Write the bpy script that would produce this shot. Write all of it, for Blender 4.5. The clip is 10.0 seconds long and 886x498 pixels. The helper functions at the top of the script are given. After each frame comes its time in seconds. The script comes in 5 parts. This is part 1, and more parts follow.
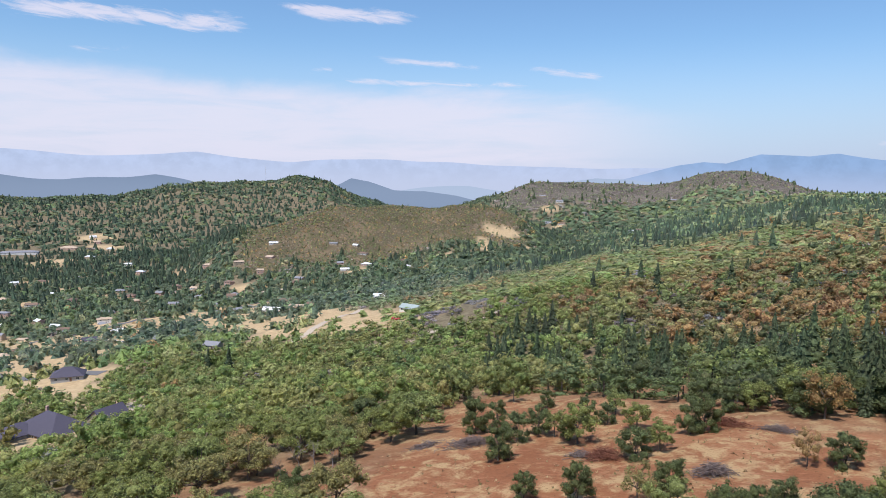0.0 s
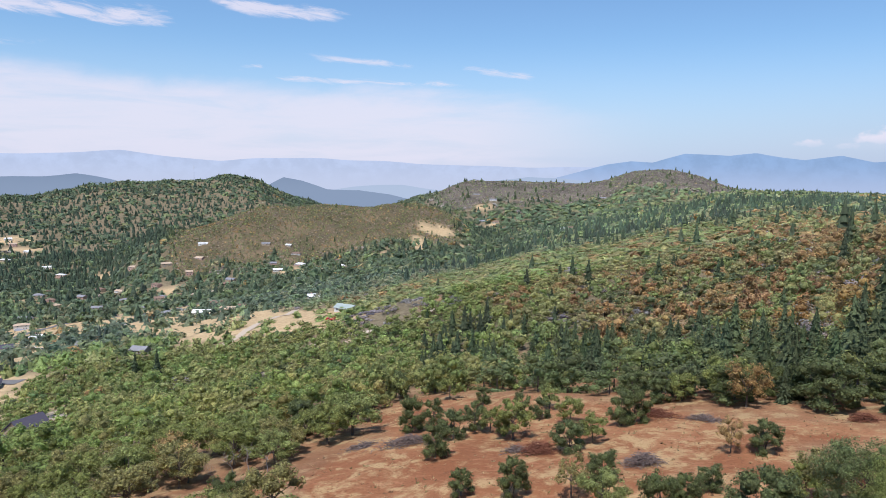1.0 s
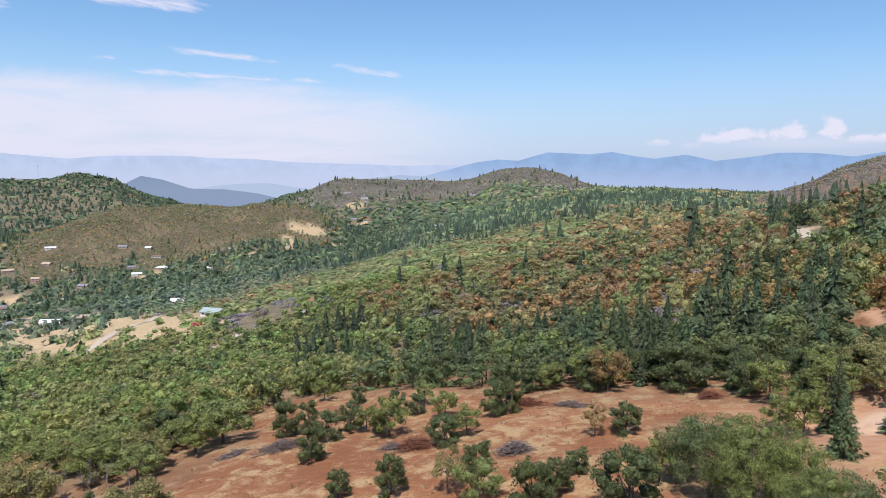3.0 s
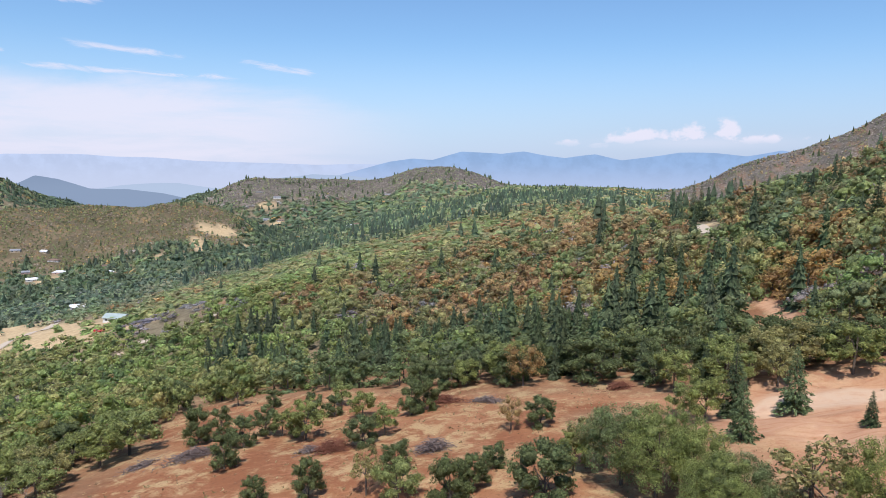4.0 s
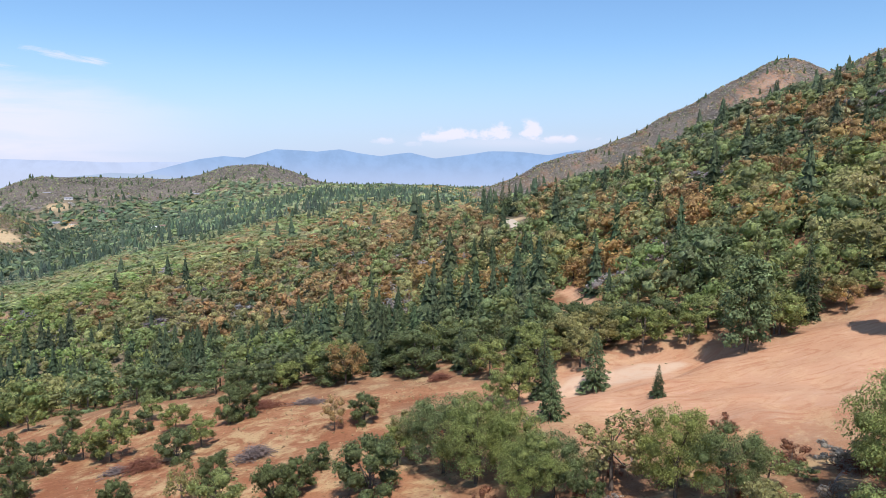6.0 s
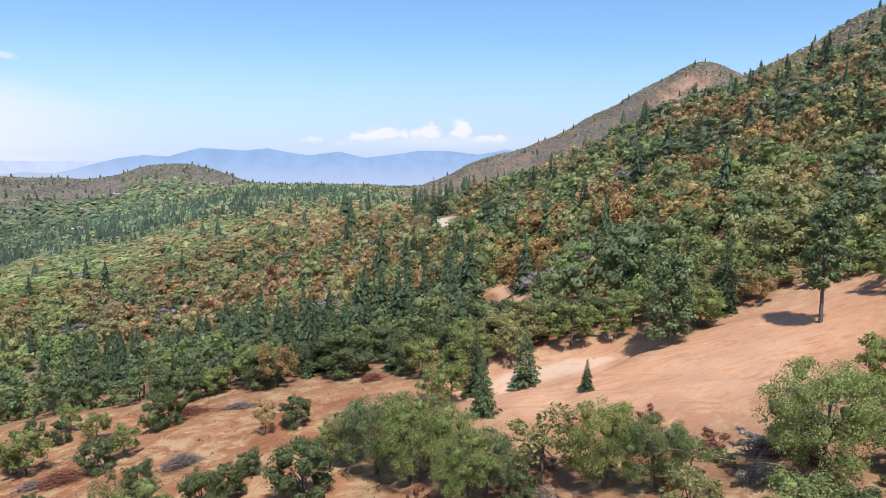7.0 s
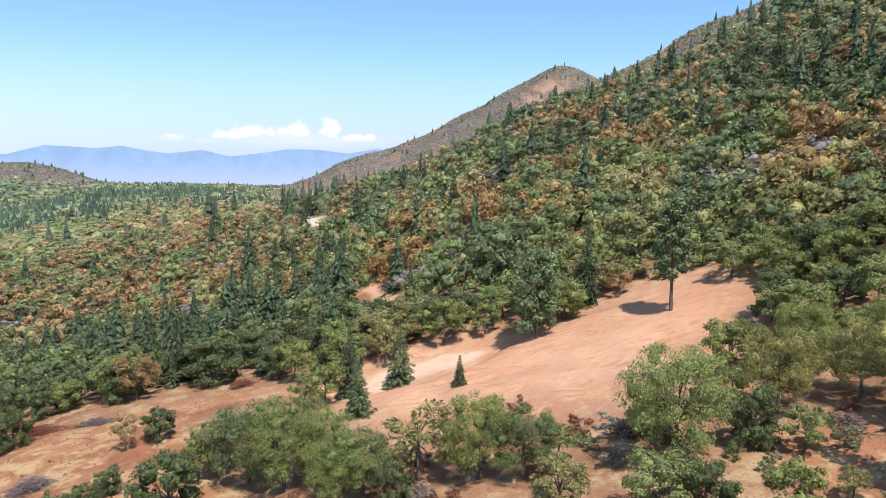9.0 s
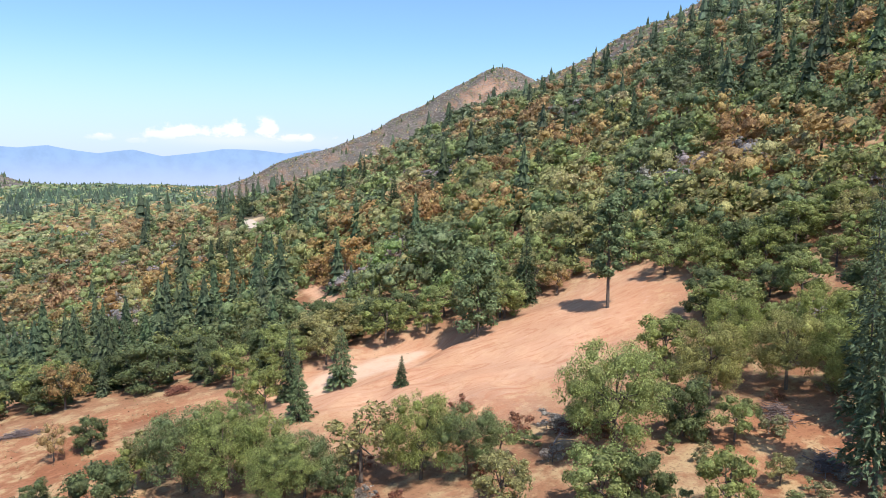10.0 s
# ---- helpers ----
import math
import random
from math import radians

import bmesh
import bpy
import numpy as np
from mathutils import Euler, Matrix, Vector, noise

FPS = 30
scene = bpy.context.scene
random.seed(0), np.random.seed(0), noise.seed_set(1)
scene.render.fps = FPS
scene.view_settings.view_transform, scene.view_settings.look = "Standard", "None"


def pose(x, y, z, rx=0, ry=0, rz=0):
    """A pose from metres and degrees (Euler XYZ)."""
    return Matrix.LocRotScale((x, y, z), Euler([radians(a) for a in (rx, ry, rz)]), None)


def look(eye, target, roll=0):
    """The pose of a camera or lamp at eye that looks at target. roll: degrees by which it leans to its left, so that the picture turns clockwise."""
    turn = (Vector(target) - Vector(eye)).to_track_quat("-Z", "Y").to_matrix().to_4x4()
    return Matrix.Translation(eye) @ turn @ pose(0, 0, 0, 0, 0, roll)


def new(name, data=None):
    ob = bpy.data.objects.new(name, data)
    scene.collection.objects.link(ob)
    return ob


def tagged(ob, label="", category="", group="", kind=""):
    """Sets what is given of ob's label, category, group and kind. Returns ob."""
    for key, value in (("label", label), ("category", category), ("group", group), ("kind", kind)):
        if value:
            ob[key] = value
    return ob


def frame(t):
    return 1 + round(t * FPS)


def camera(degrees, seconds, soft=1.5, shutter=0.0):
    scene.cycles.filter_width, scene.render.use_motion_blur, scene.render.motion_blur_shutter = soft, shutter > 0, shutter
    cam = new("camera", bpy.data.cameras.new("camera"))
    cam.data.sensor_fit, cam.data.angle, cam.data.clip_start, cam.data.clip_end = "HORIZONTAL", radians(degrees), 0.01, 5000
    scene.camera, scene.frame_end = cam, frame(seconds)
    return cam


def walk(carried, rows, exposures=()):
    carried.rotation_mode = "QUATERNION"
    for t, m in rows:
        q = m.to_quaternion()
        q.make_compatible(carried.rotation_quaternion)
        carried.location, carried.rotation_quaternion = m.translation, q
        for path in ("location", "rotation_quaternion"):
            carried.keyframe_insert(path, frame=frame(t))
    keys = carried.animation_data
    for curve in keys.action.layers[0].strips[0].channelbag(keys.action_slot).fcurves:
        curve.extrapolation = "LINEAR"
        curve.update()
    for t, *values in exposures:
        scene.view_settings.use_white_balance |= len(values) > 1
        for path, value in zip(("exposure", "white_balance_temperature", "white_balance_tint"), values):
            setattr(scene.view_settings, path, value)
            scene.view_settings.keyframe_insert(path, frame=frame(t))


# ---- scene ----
cam = camera(63.84, 10.0, soft=0.9)
EYE = 250.0
EXPOSURE = 0.0
# seconds, bearing, pitch, roll of a drone that hovers and turns
TURN = [(0, 0, -6.33, 0.7), (0.5, 2.81, -6.34, 0.7), (1, 5.27, -6.36, 0.7), (1.5, 7.79, -6.38, 0.7), (2, 10.31, -6.38, 0.7), (2.5, 12.74, -6.39, 0.66),
        (3.8, 20.97, -6.39, 0.65), (4.5, 26.09, -6.4, 0.63), (5, 29.93, -6.4, 0.61), (5.5, 33.96, -6.39, 0.61), (5.7, 35.3, -6.39, 0.61),
        (6.8, 41.33, -6.39, 0.61), (7, 42.58, -6.39, 0.61), (7.5, 45.42, -6.38, 0.61), (8, 48.03, -6.36, 0.62), (8.5, 50.34, -6.36, 0.63), (9, 52.94, -6.35, 0.63),
        (9.5, 55.52, -6.3, 0.63), (10, 57.74, -6.27, 0.63)]
walk(cam, [(t, Matrix.Translation((0, 0, EYE)) @ pose(0, 0, 0, 0, 0, -b) @ pose(0, 0, 0, 90 + p) @ pose(0, 0, 0, 0, 0, r)) for t, b, p, r in TURN],
     exposures=[(t, EXPOSURE + e, 6280, 14) for t, e in ((0, 0), (2.5, 0.03), (5, 0.12), (7.5, 0.32), (10, 0.48))])

# ---- light ----
SUN_UP, SUN_BEARING = 62.0, 208.0
world = bpy.data.worlds.new("sky")
scene.world = world
world.use_nodes = True


class Nodes:
    """Short writing for node trees."""

    def __init__(self, tree):
        self.t = tree
        tree.nodes.clear()

    def add(self, kind, **props):
        n = self.t.nodes.new(kind)
        for k, val in props.items():
            setattr(n, k, val)
        return n

    def put(self, sock, val):
        if isinstance(val, bpy.types.NodeSocket):
            self.t.links.new(val, sock)
        elif val is not None:
            sock.default_value = val

    def math(self, op, a, b=None, c=None):
        n = self.add("ShaderNodeMath", operation=op)
        for i, val in enumerate((a, b, c)):
            self.put(n.inputs[i], val)
        return n.outputs[0]

    def ramp(self, val, lo, hi, a=0.0, b=1.0):
        n = self.add("ShaderNodeMapRange", interpolation_type="SMOOTHSTEP")
        for i, q in enumerate((val, lo, hi, a, b)):
            self.put(n.inputs[i], q)
        return n.outputs[0]

    def mix(self, f, a, b, how="MIX"):
        n = self.add("ShaderNodeMix", data_type="RGBA", blend_type=how)
        for i, q in ((0, f), (6, a), (7, b)):
            self.put(n.inputs[i], (*q, 1) if isinstance(q, tuple) and len(q) == 3 else q)
        return n.outputs[2]

    def noise(self, vec, scale, detail=4, rough=0.55, warp=0.0):
        n = self.add("ShaderNodeTexNoise")
        self.put(n.inputs["Vector"], vec)
        n.inputs["Scale"].default_value, n.inputs["Detail"].default_value = scale, detail
        n.inputs["Roughness"].default_value, n.inputs["Distortion"].default_value = rough, warp
        return n.outputs["Fac"]

    def join(self, x, y, z=0.0):
        n = self.add("ShaderNodeCombineXYZ")
        for i, q in enumerate((x, y, z)):
            self.put(n.inputs[i], q)
        return n.outputs[0]


def bell(N, val, mid, wide):
    d = N.math("DIVIDE", N.math("SUBTRACT", val, mid), wide)
    return N.math("EXPONENT", N.math("MULTIPLY", N.math("MULTIPLY", d, d), -1.0))


def build_sky():
    N = Nodes(world.node_tree)
    sky = N.add("ShaderNodeTexSky", sky_type="NISHITA", sun_disc=False, sun_elevation=radians(SUN_UP), sun_rotation=radians(SUN_BEARING),
                altitude=600, air_density=1.0, dust_density=1.2, ozone_density=1.4)
    way = N.add("ShaderNodeTexCoord").outputs["Generated"]
    sep = N.add("ShaderNodeSeparateXYZ")
    N.put(sep.inputs[0], way)
    az = N.math("ARCTAN2", sep.outputs[0], sep.outputs[1])
    el = N.math("ARCSINE", sep.outputs[2])
    deg = lambda d: d * math.pi / 180
    wave = N.noise(N.join(N.math("MULTIPLY", az, 1.5), N.math("MULTIPLY", el, 4.0), 5.0), 2.5, 6, 0.6, 0.3)
    # smoky veil low over the valley, thinning upward
    low = N.ramp(el, deg(10.5), deg(-0.5))
    veil = N.math("MULTIPLY", low, N.ramp(az, deg(55), deg(0), 0.85, 0.8))
    # a bank of thin cloud with a ragged upper edge, ending towards the north-east
    edge = N.math("ADD", N.math("MULTIPLY", N.math("SUBTRACT", wave, 0.5), deg(5.0)), N.ramp(az, deg(-34), deg(22), deg(7.6), deg(5.2)))
    rag = N.noise(N.join(N.math("MULTIPLY", az, 2.0), N.math("MULTIPLY", el, 14.0), 2.0), 3.0, 6, 0.62, 0.4)
    bank = N.math("MULTIPLY", N.ramp(N.math("SUBTRACT", edge, el), deg(-0.7), deg(1.4)), N.ramp(az, deg(23), deg(4)))
    bank = N.math("MULTIPLY", bank, N.ramp(rag, 0.2, 0.6, 0.45, 0.9))
    streak = N.noise(N.join(N.math("MULTIPLY", az, 2.0), N.math("MULTIPLY", N.math("ADD", el, N.math("MULTIPLY", az, 0.10)), 15.0), 3.3), 3.0, 7, 0.62, 0.5)
    fine = N.noise(N.join(N.math("MULTIPLY", az, 4.0), N.math("MULTIPLY", N.math("ADD", el, N.math("MULTIPLY", az, 0.12)), 22.0), 7.7), 4.0, 8, 0.68, 0.8)
    # torn streaks of high cloud: bearing and height of both ends, thickness, strength
    wisp = None
    for a0, e0, a1, e1, thick, full in ((-33, 10.9, -14.0, 10.75, 0.75, 1.0), (-13.2, 12.0, -2.0, 11.55, 0.52, 1.0), (-6.6, 8.6, 4.1, 7.9, 0.34, 0.62), (5.6, 8.1, 12.8, 7.15, 0.34, 0.8), (-10.8, 7.62, -8.7, 7.68, 0.26, 0.8), (-28, 8.1, -23, 8.45, 0.3, 0.35), (-10, 6.9, 8, 6.5, 0.3, 0.6)):
        run = N.math("ADD", N.math("MULTIPLY", N.math("SUBTRACT", az, deg(a0)), (e1 - e0) / (a1 - a0)), deg(e0))
        run = N.math("ADD", run, N.math("MULTIPLY", N.math("SUBTRACT", wave, 0.5), deg(thick * 1.6)))
        fade = N.math("MULTIPLY", N.ramp(az, deg(a0 - 0.6), deg(a0 + 0.25 * (a1 - a0))), N.ramp(az, deg(a1 + 0.4), deg(a1 - 0.2 * (a1 - a0))))
        one = N.math("MULTIPLY", N.math("MULTIPLY", bell(N, el, run, deg(thick)), fade), full)
        wisp = one if wisp is None else N.math("MAXIMUM", wisp, one)
    wisp = N.math("MULTIPLY", N.ramp(N.math("ADD", wisp, N.math("MULTIPLY", N.math("ADD", N.math("MULTIPLY", N.math("SUBTRACT", streak, 0.5), 1.6), N.math("MULTIPLY", N.math("SUBTRACT", fine, 0.5), 2.2)), 1.0)), 0.3, 1.15), N.ramp(wisp, 0.02, 0.4))
    # small heaped clouds over the range, with a flat hazy foot
    cumu = N.noise(N.join(N.math("MULTIPLY", az, 5.0), N.math("MULTIPLY", el, 7.0), 1.7), 9.0, 6, 0.6)
    heap = None
    for a0, e0, wide, tall in ((38.0, 2.85, 2.1, 0.6), (41.4, 2.9, 1.8, 0.72), (43.7, 3.05, 1.2, 0.75), (36.4, 2.5, 1.4, 0.4), (46.3, 2.45, 2.4, 0.42), (32.2, 2.1, 1.2, 0.3), (34.2, 1.95, 1.0, 0.25)):
        one = N.math("MULTIPLY", bell(N, az, deg(a0), deg(wide)), bell(N, el, deg(e0), deg(tall)))
        heap = one if heap is None else N.math("MAXIMUM", heap, one)
    small = N.ramp(N.math("ADD", heap, N.math("MULTIPLY", N.math("SUBTRACT", cumu, 0.5), 2.2)), 0.3, 0.85)
    small = N.math("MULTIPLY", N.math("MULTIPLY", small, N.ramp(heap, 0.05, 0.3)), N.ramp(el, deg(1.9), deg(2.6), 0.25, 1.0))
    foot = N.math("MULTIPLY", N.math("MULTIPLY", bell(N, az, deg(42), deg(6)), bell(N, el, deg(2.2), deg(0.5))), 0.4)
    cloud = N.math("MAXIMUM", N.math("MAXIMUM", bank, N.math("MULTIPLY", wisp, 0.95)), N.math("MAXIMUM", foot, small))
    haze = N.mix(N.ramp(az, deg(12), deg(48)), VEIL, VEIL_EAST)
    base = N.mix(veil, N.mix(1.0, sky.outputs[0], (0.95, 1.19, 1.33), "MULTIPLY"), haze)
    col = N.mix(N.math("MULTIPLY", cloud, 0.85), base, CLOUD)
    bg = N.add("ShaderNodeBackground")
    N.put(bg.inputs[0], col)
    bg.inputs[1].default_value = SKY_STRENGTH
    N.put(N.add("ShaderNodeOutputWorld").inputs[0], bg.outputs[0])


SKY_STRENGTH = 0.11
VEIL = (5.0, 5.9, 7.7)
VEIL_EAST = (4.5, 5.2, 6.9)
CLOUD = (7.4, 7.2, 8.0)
build_sky()
sun = new("sun", bpy.data.lights.new("sun", "SUN"))
sun.data.energy, sun.data.angle, sun.data.color = 4.4, radians(0.53), (1.0, 0.95, 0.87)
sb, su = radians(SUN_BEARING), radians(SUN_UP)
sun.matrix_world = look((math.sin(sb) * math.cos(su) * 900, math.cos(sb) * math.cos(su) * 900, EYE + math.sin(su) * 900), (0, 0, EYE))


# ---- the lie of the land: a hillside that falls towards a valley ----
C32, S32 = np.cos(np.radians(32.0)), np.sin(np.radians(32.0))
FALL_AT = [-6000, -1250, -838, -463, -359, -214, -171, -100, -44, 36, 72, 110, 201, 335, 600, 900, 1500, 6000]
FALL_Z = [-213, -213, -203, -132, -111, -79, -69, -52, -42, -31, -24.5, -9, 36, 98, 225, 330, 420, 480]


def step(a, b, v):
    u = np.clip((v - a) / (b - a), 0, 1)
    return u * u * (3 - 2 * u)


def waves(x, y, size, seed):
    """Smooth uneven ground, about -1 to 1, with humps of that size."""
    rng = np.random.RandomState(seed)
    total = np.zeros_like(x)
    for k in range(7):
        a, f, ph = rng.uniform(0, 6.283), rng.uniform(0.7, 1.5) * 6.283 / size, rng.uniform(0, 6.283)
        total = total + np.sin((x * np.cos(a) + y * np.sin(a)) * f + ph + 1.3 * np.sin((y * np.cos(a) - x * np.sin(a)) * f * 0.6 + ph * 2))
    return total / 3.2


def hump(x, y, bearing, away, rise, across, deep, turn=0.0):
    """A rounded hill at that bearing and distance from the flight, rise metres over its foot."""
    b = np.radians(bearing)
    dx, dy = x - away * np.sin(b), y - away * np.cos(b)
    b = b + np.radians(turn)
    u, v = dx * np.cos(b) - dy * np.sin(b), dx * np.sin(b) + dy * np.cos(b)
    return rise * np.exp(-0.5 * ((u / across) ** 2 + (v / deep) ** 2))


def crest_line(crest):
    """A crest's height along the bearings, rounded off."""
    b = np.arange(-180, 180.1, 0.25)
    z = np.interp(b, [c[0] for c in crest], [c[1] for c in crest], -500, -500)
    k = np.exp(-0.5 * (np.arange(-8, 9) / 2.2) ** 2)
    z[8:-8] = np.convolve(z, k / k.sum(), "valid")
    return b, z


def ridge(z, x, y, crest, away, front, back):
    """Raises a ridge out of the land whose crest runs at that distance."""
    b, d = np.degrees(np.arctan2(x, y)), np.hypot(x, y)
    top = np.interp(b, *crest) + 5 * waves(x, y, 190, 44)
    u = d - away
    w = np.exp(-0.5 * (u / np.where(u < 0, front, back)) ** 2)
    return np.where(top > z, z + (top - z) * w, z)


# crests as bearing and metres over or under the flight
WOODED = crest_line([(-70, -150), (-34, -116), (-27.8, -114), (-24.5, -105), (-21, -78), (-19, -68), (-16.1, -58), (-13.6, -51), (-11.4, -39), (-9.2, -57), (-7.5, -95), (-4.3, -150), (0, -260)])
BROWN = crest_line([(-22, -260), (-17.9, -150), (-16.2, -131), (-13.6, -115), (-11, -95), (-8.4, -86), (-4.8, -81), (-1.1, -75), (2.5, -72), (4.3, -85), (6.6, -106), (9, -150), (13, -260)])
HILL = crest_line([(-3, -260), (1, -130), (2.9, -92), (4.3, -77), (6.5, -53), (8.8, -43), (11.8, -36), (14.8, -40), (17.3, -37), (18.9, -14), (21.7, 2), (23.6, -2), (25.9, -26), (27.4, -47), (29.5, -64), (31.8, -90), (36, -200)])
MOUNTAIN = crest_line([(30, -260), (36, -90), (40.1, -35), (45, 6), (47.7, 33), (50.4, 57), (54.4, 117), (57.3, 150), (59.6, 181), (61, 202), (62.3, 206), (64.3, 191), (67, 165), (72, 110), (80, 0), (95, -200)])
SHOULDER = crest_line([(60, 0), (62.5, 66), (64.1, 84), (67.5, 99), (69.6, 110), (72.5, 131), (75, 143), (78, 160), (95, 230), (120, 230)])


def fall_line():
    """The slope's profile across the hillside, rounded off."""
    grid = np.linspace(-6000, 6000, 6001)
    prof = np.interp(grid, FALL_AT, FALL_Z)
    k = np.exp(-0.5 * (np.arange(-20, 21) / 7.0) ** 2)
    prof[20:-20] = np.convolve(prof, k / k.sum(), "valid")
    return grid, prof


SLOPE = fall_line()


def height(x, y):
    x, y = np.asarray(x, float), np.asarray(y, float)
    n, s = x * C32 - y * S32, x * S32 + y * C32
    z = np.interp(n, *SLOPE)
    # the spur ends, and the slope behind it lies back
    lower = np.minimum(z, -33 - 0.022 * np.clip(s - 420, 0, 1300) - 0.03 * np.clip(s - 2300, 0, 2000) - 0.01 * np.clip(n, 0, 800))
    end = 318 + 0.10 * np.clip(150 - n, -200, 150)
    z = z + (lower - z) * step(end, end + 300, s)
    # a draw between the clearing and the wooded slope
    z = z - 17 * np.exp(-0.5 * ((s - 245 - 0.1 * n) / 62) ** 2) * step(70, -60, n) * step(-420, -150, n)
    z = z - 5 * np.exp(-0.5 * ((s - 185) / 35) ** 2) * step(90, 40, n) * step(-40, 20, n)
    # the brown shoulder above the spur and the stony mountain behind it
    z = ridge(z, x, y, SHOULDER, 720, 130, 300)
    d = np.hypot(x, y)
    z = z - 10 * step(300, 430, d) * step(660, 560, d) * step(59, 66, np.degrees(np.arctan2(x, y)))
    cone = np.interp(np.degrees(np.arctan2(x, y)), *MOUNTAIN) - 0.5 * (np.sqrt((d - 1500) ** 2 + 60 ** 2) - 60) + 4 * waves(x, y, 160, 45)
    z = np.where(cone > z - 60, np.logaddexp(cone / 8, z / 8) * 8, z)
    # hills across the valley
    z = ridge(ridge(ridge(z, x, y, BROWN, 1480, 190, 200), x, y, HILL, 2350, 260, 250), x, y, WOODED, 2750, 420, 300)
    z = z - hump(x, y, -29, 212, 5, 22, 24)
    z = z + waves(x, y, 34, 3) * 0.55 * step(15, 60, d) + waves(x, y, 150, 5) * 2.2 * step(150, 500, d) + waves(x, y, 420, 6) * 7 * step(500, 1500, d)
    # the lower bench of the cut, its bank, and blade ruts on the dozed slope
    on = (x > 55) & (x < 140) & (y > 15) & (y < 95)
    if np.any(on):
        x, y, more = x[on], y[on], np.zeros_like(z)
        more[on] = soft_inside(x, y, DOZED, 4) * (0.07 * waves(0.25 * (0.82 * x - 0.57 * y), 0.57 * x + 0.82 * y, 3.4, 47) + 0.3 * waves(x, y, 13, 48)) - 1.4 * soft_inside(x, y, CUT, 1.6)
        z = z + more
    return EYE + z


def inside(x, y, poly):
    """Which of the points lie within the outline."""
    x, y = np.asarray(x, float), np.asarray(y, float)
    hit = np.zeros(x.shape, bool)
    for (x0, y0), (x1, y1) in zip(poly, poly[1:] + poly[:1]):
        if y0 != y1:
            hit ^= ((y0 > y) != (y1 > y)) & (x < (x1 - x0) * (y - y0) / (y1 - y0) + x0)
    return hit


def near_line(x, y, line):
    """Distance to a drawn line."""
    best = np.full(np.shape(x), 1e9)
    for (x0, y0), (x1, y1) in zip(line, line[1:]):
        dx, dy = x1 - x0, y1 - y0
        u = np.clip(((x - x0) * dx + (y - y0) * dy) / (dx * dx + dy * dy), 0, 1)
        best = np.minimum(best, np.hypot(x - x0 - u * dx, y - y0 - u * dy))
    return best


# the bare red clearing, the pale cut in it, and other openings in the woods
CLEARING = [(-10, 113), (-2, 122), (-6, 140), (2, 157), (3, 170), (17, 159), (32, 146), (39, 138), (50, 122), (60, 108), (71, 98), (76, 89), (78, 81), (84, 79), (96, 75),
            (105, 66), (111, 56), (121, 50), (128, 42), (124, 32), (120, 20), (111, 25), (102, 27), (94, 30), (82, 33), (74, 34), (68, 41), (63, 52), (63, 58), (66, 73), (59, 86),
            (48, 60), (37, 56), (25, 60), (0, 68), (-12, 82), (-15, 102)]
CUT = [(72, 77), (84, 80), (90, 77), (98, 76), (104, 69), (103, 61), (97, 62.5), (88, 62), (81, 65), (76, 70)]
DOZED = [(70, 84), (80, 78), (105, 64), (121, 50), (130, 42), (124, 30), (111, 25), (94, 30), (80, 36), (66, 56), (66, 74)]
GLADES = [(-19, 103, 3, 6), (-106, 190, 12, 17), (-33, 183, 7, 11), (-28, 205, 9, 5), (67, 40, 4, 5), (74, 8, 9, 7), (150, 240, 6, 6), (253, 106, 7, 5)]


# ---- materials ----
def surface(name, build, rough=0.9, spec=0.2, bump=None, thin=0.0):
    m = bpy.data.materials.new(name)
    m.use_nodes = True
    N = Nodes(m.node_tree)
    out = N.add("ShaderNodeOutputMaterial")
    p = N.add("ShaderNodeBsdfPrincipled")
    p.inputs["Roughness"].default_value, p.inputs["Specular IOR Level"].default_value = rough, spec
    col = build(N)
    N.put(p.inputs["Base Color"], (*col, 1) if isinstance(col, tuple) else col)
    if bump:
        b = N.add("ShaderNodeBump")
        b.inputs["Strength"].default_value, b.inputs["Distance"].default_value = bump[1], bump[2]
        N.put(b.inputs["Height"], N.noise(N.add("ShaderNodeNewGeometry").outputs["Position"], bump[0], 6, 0.65))
        N.put(p.inputs["Normal"], b.outputs[0])
    last = p.outputs[0]
    if thin:
        tr = N.add("ShaderNodeBsdfTranslucent")
        N.put(tr.inputs[0], (*col, 1) if isinstance(col, tuple) else col)
        mx = N.add("ShaderNodeMixShader")
        N.put(mx.inputs[0], thin)
        N.put(mx.inputs[1], last)
        N.put(mx.inputs[2], tr.outputs[0])
        last = mx.outputs[0]
    N.put(out.inputs[0], last)
    return m


def place(N):
    return N.add("ShaderNodeNewGeometry").outputs["Position"]


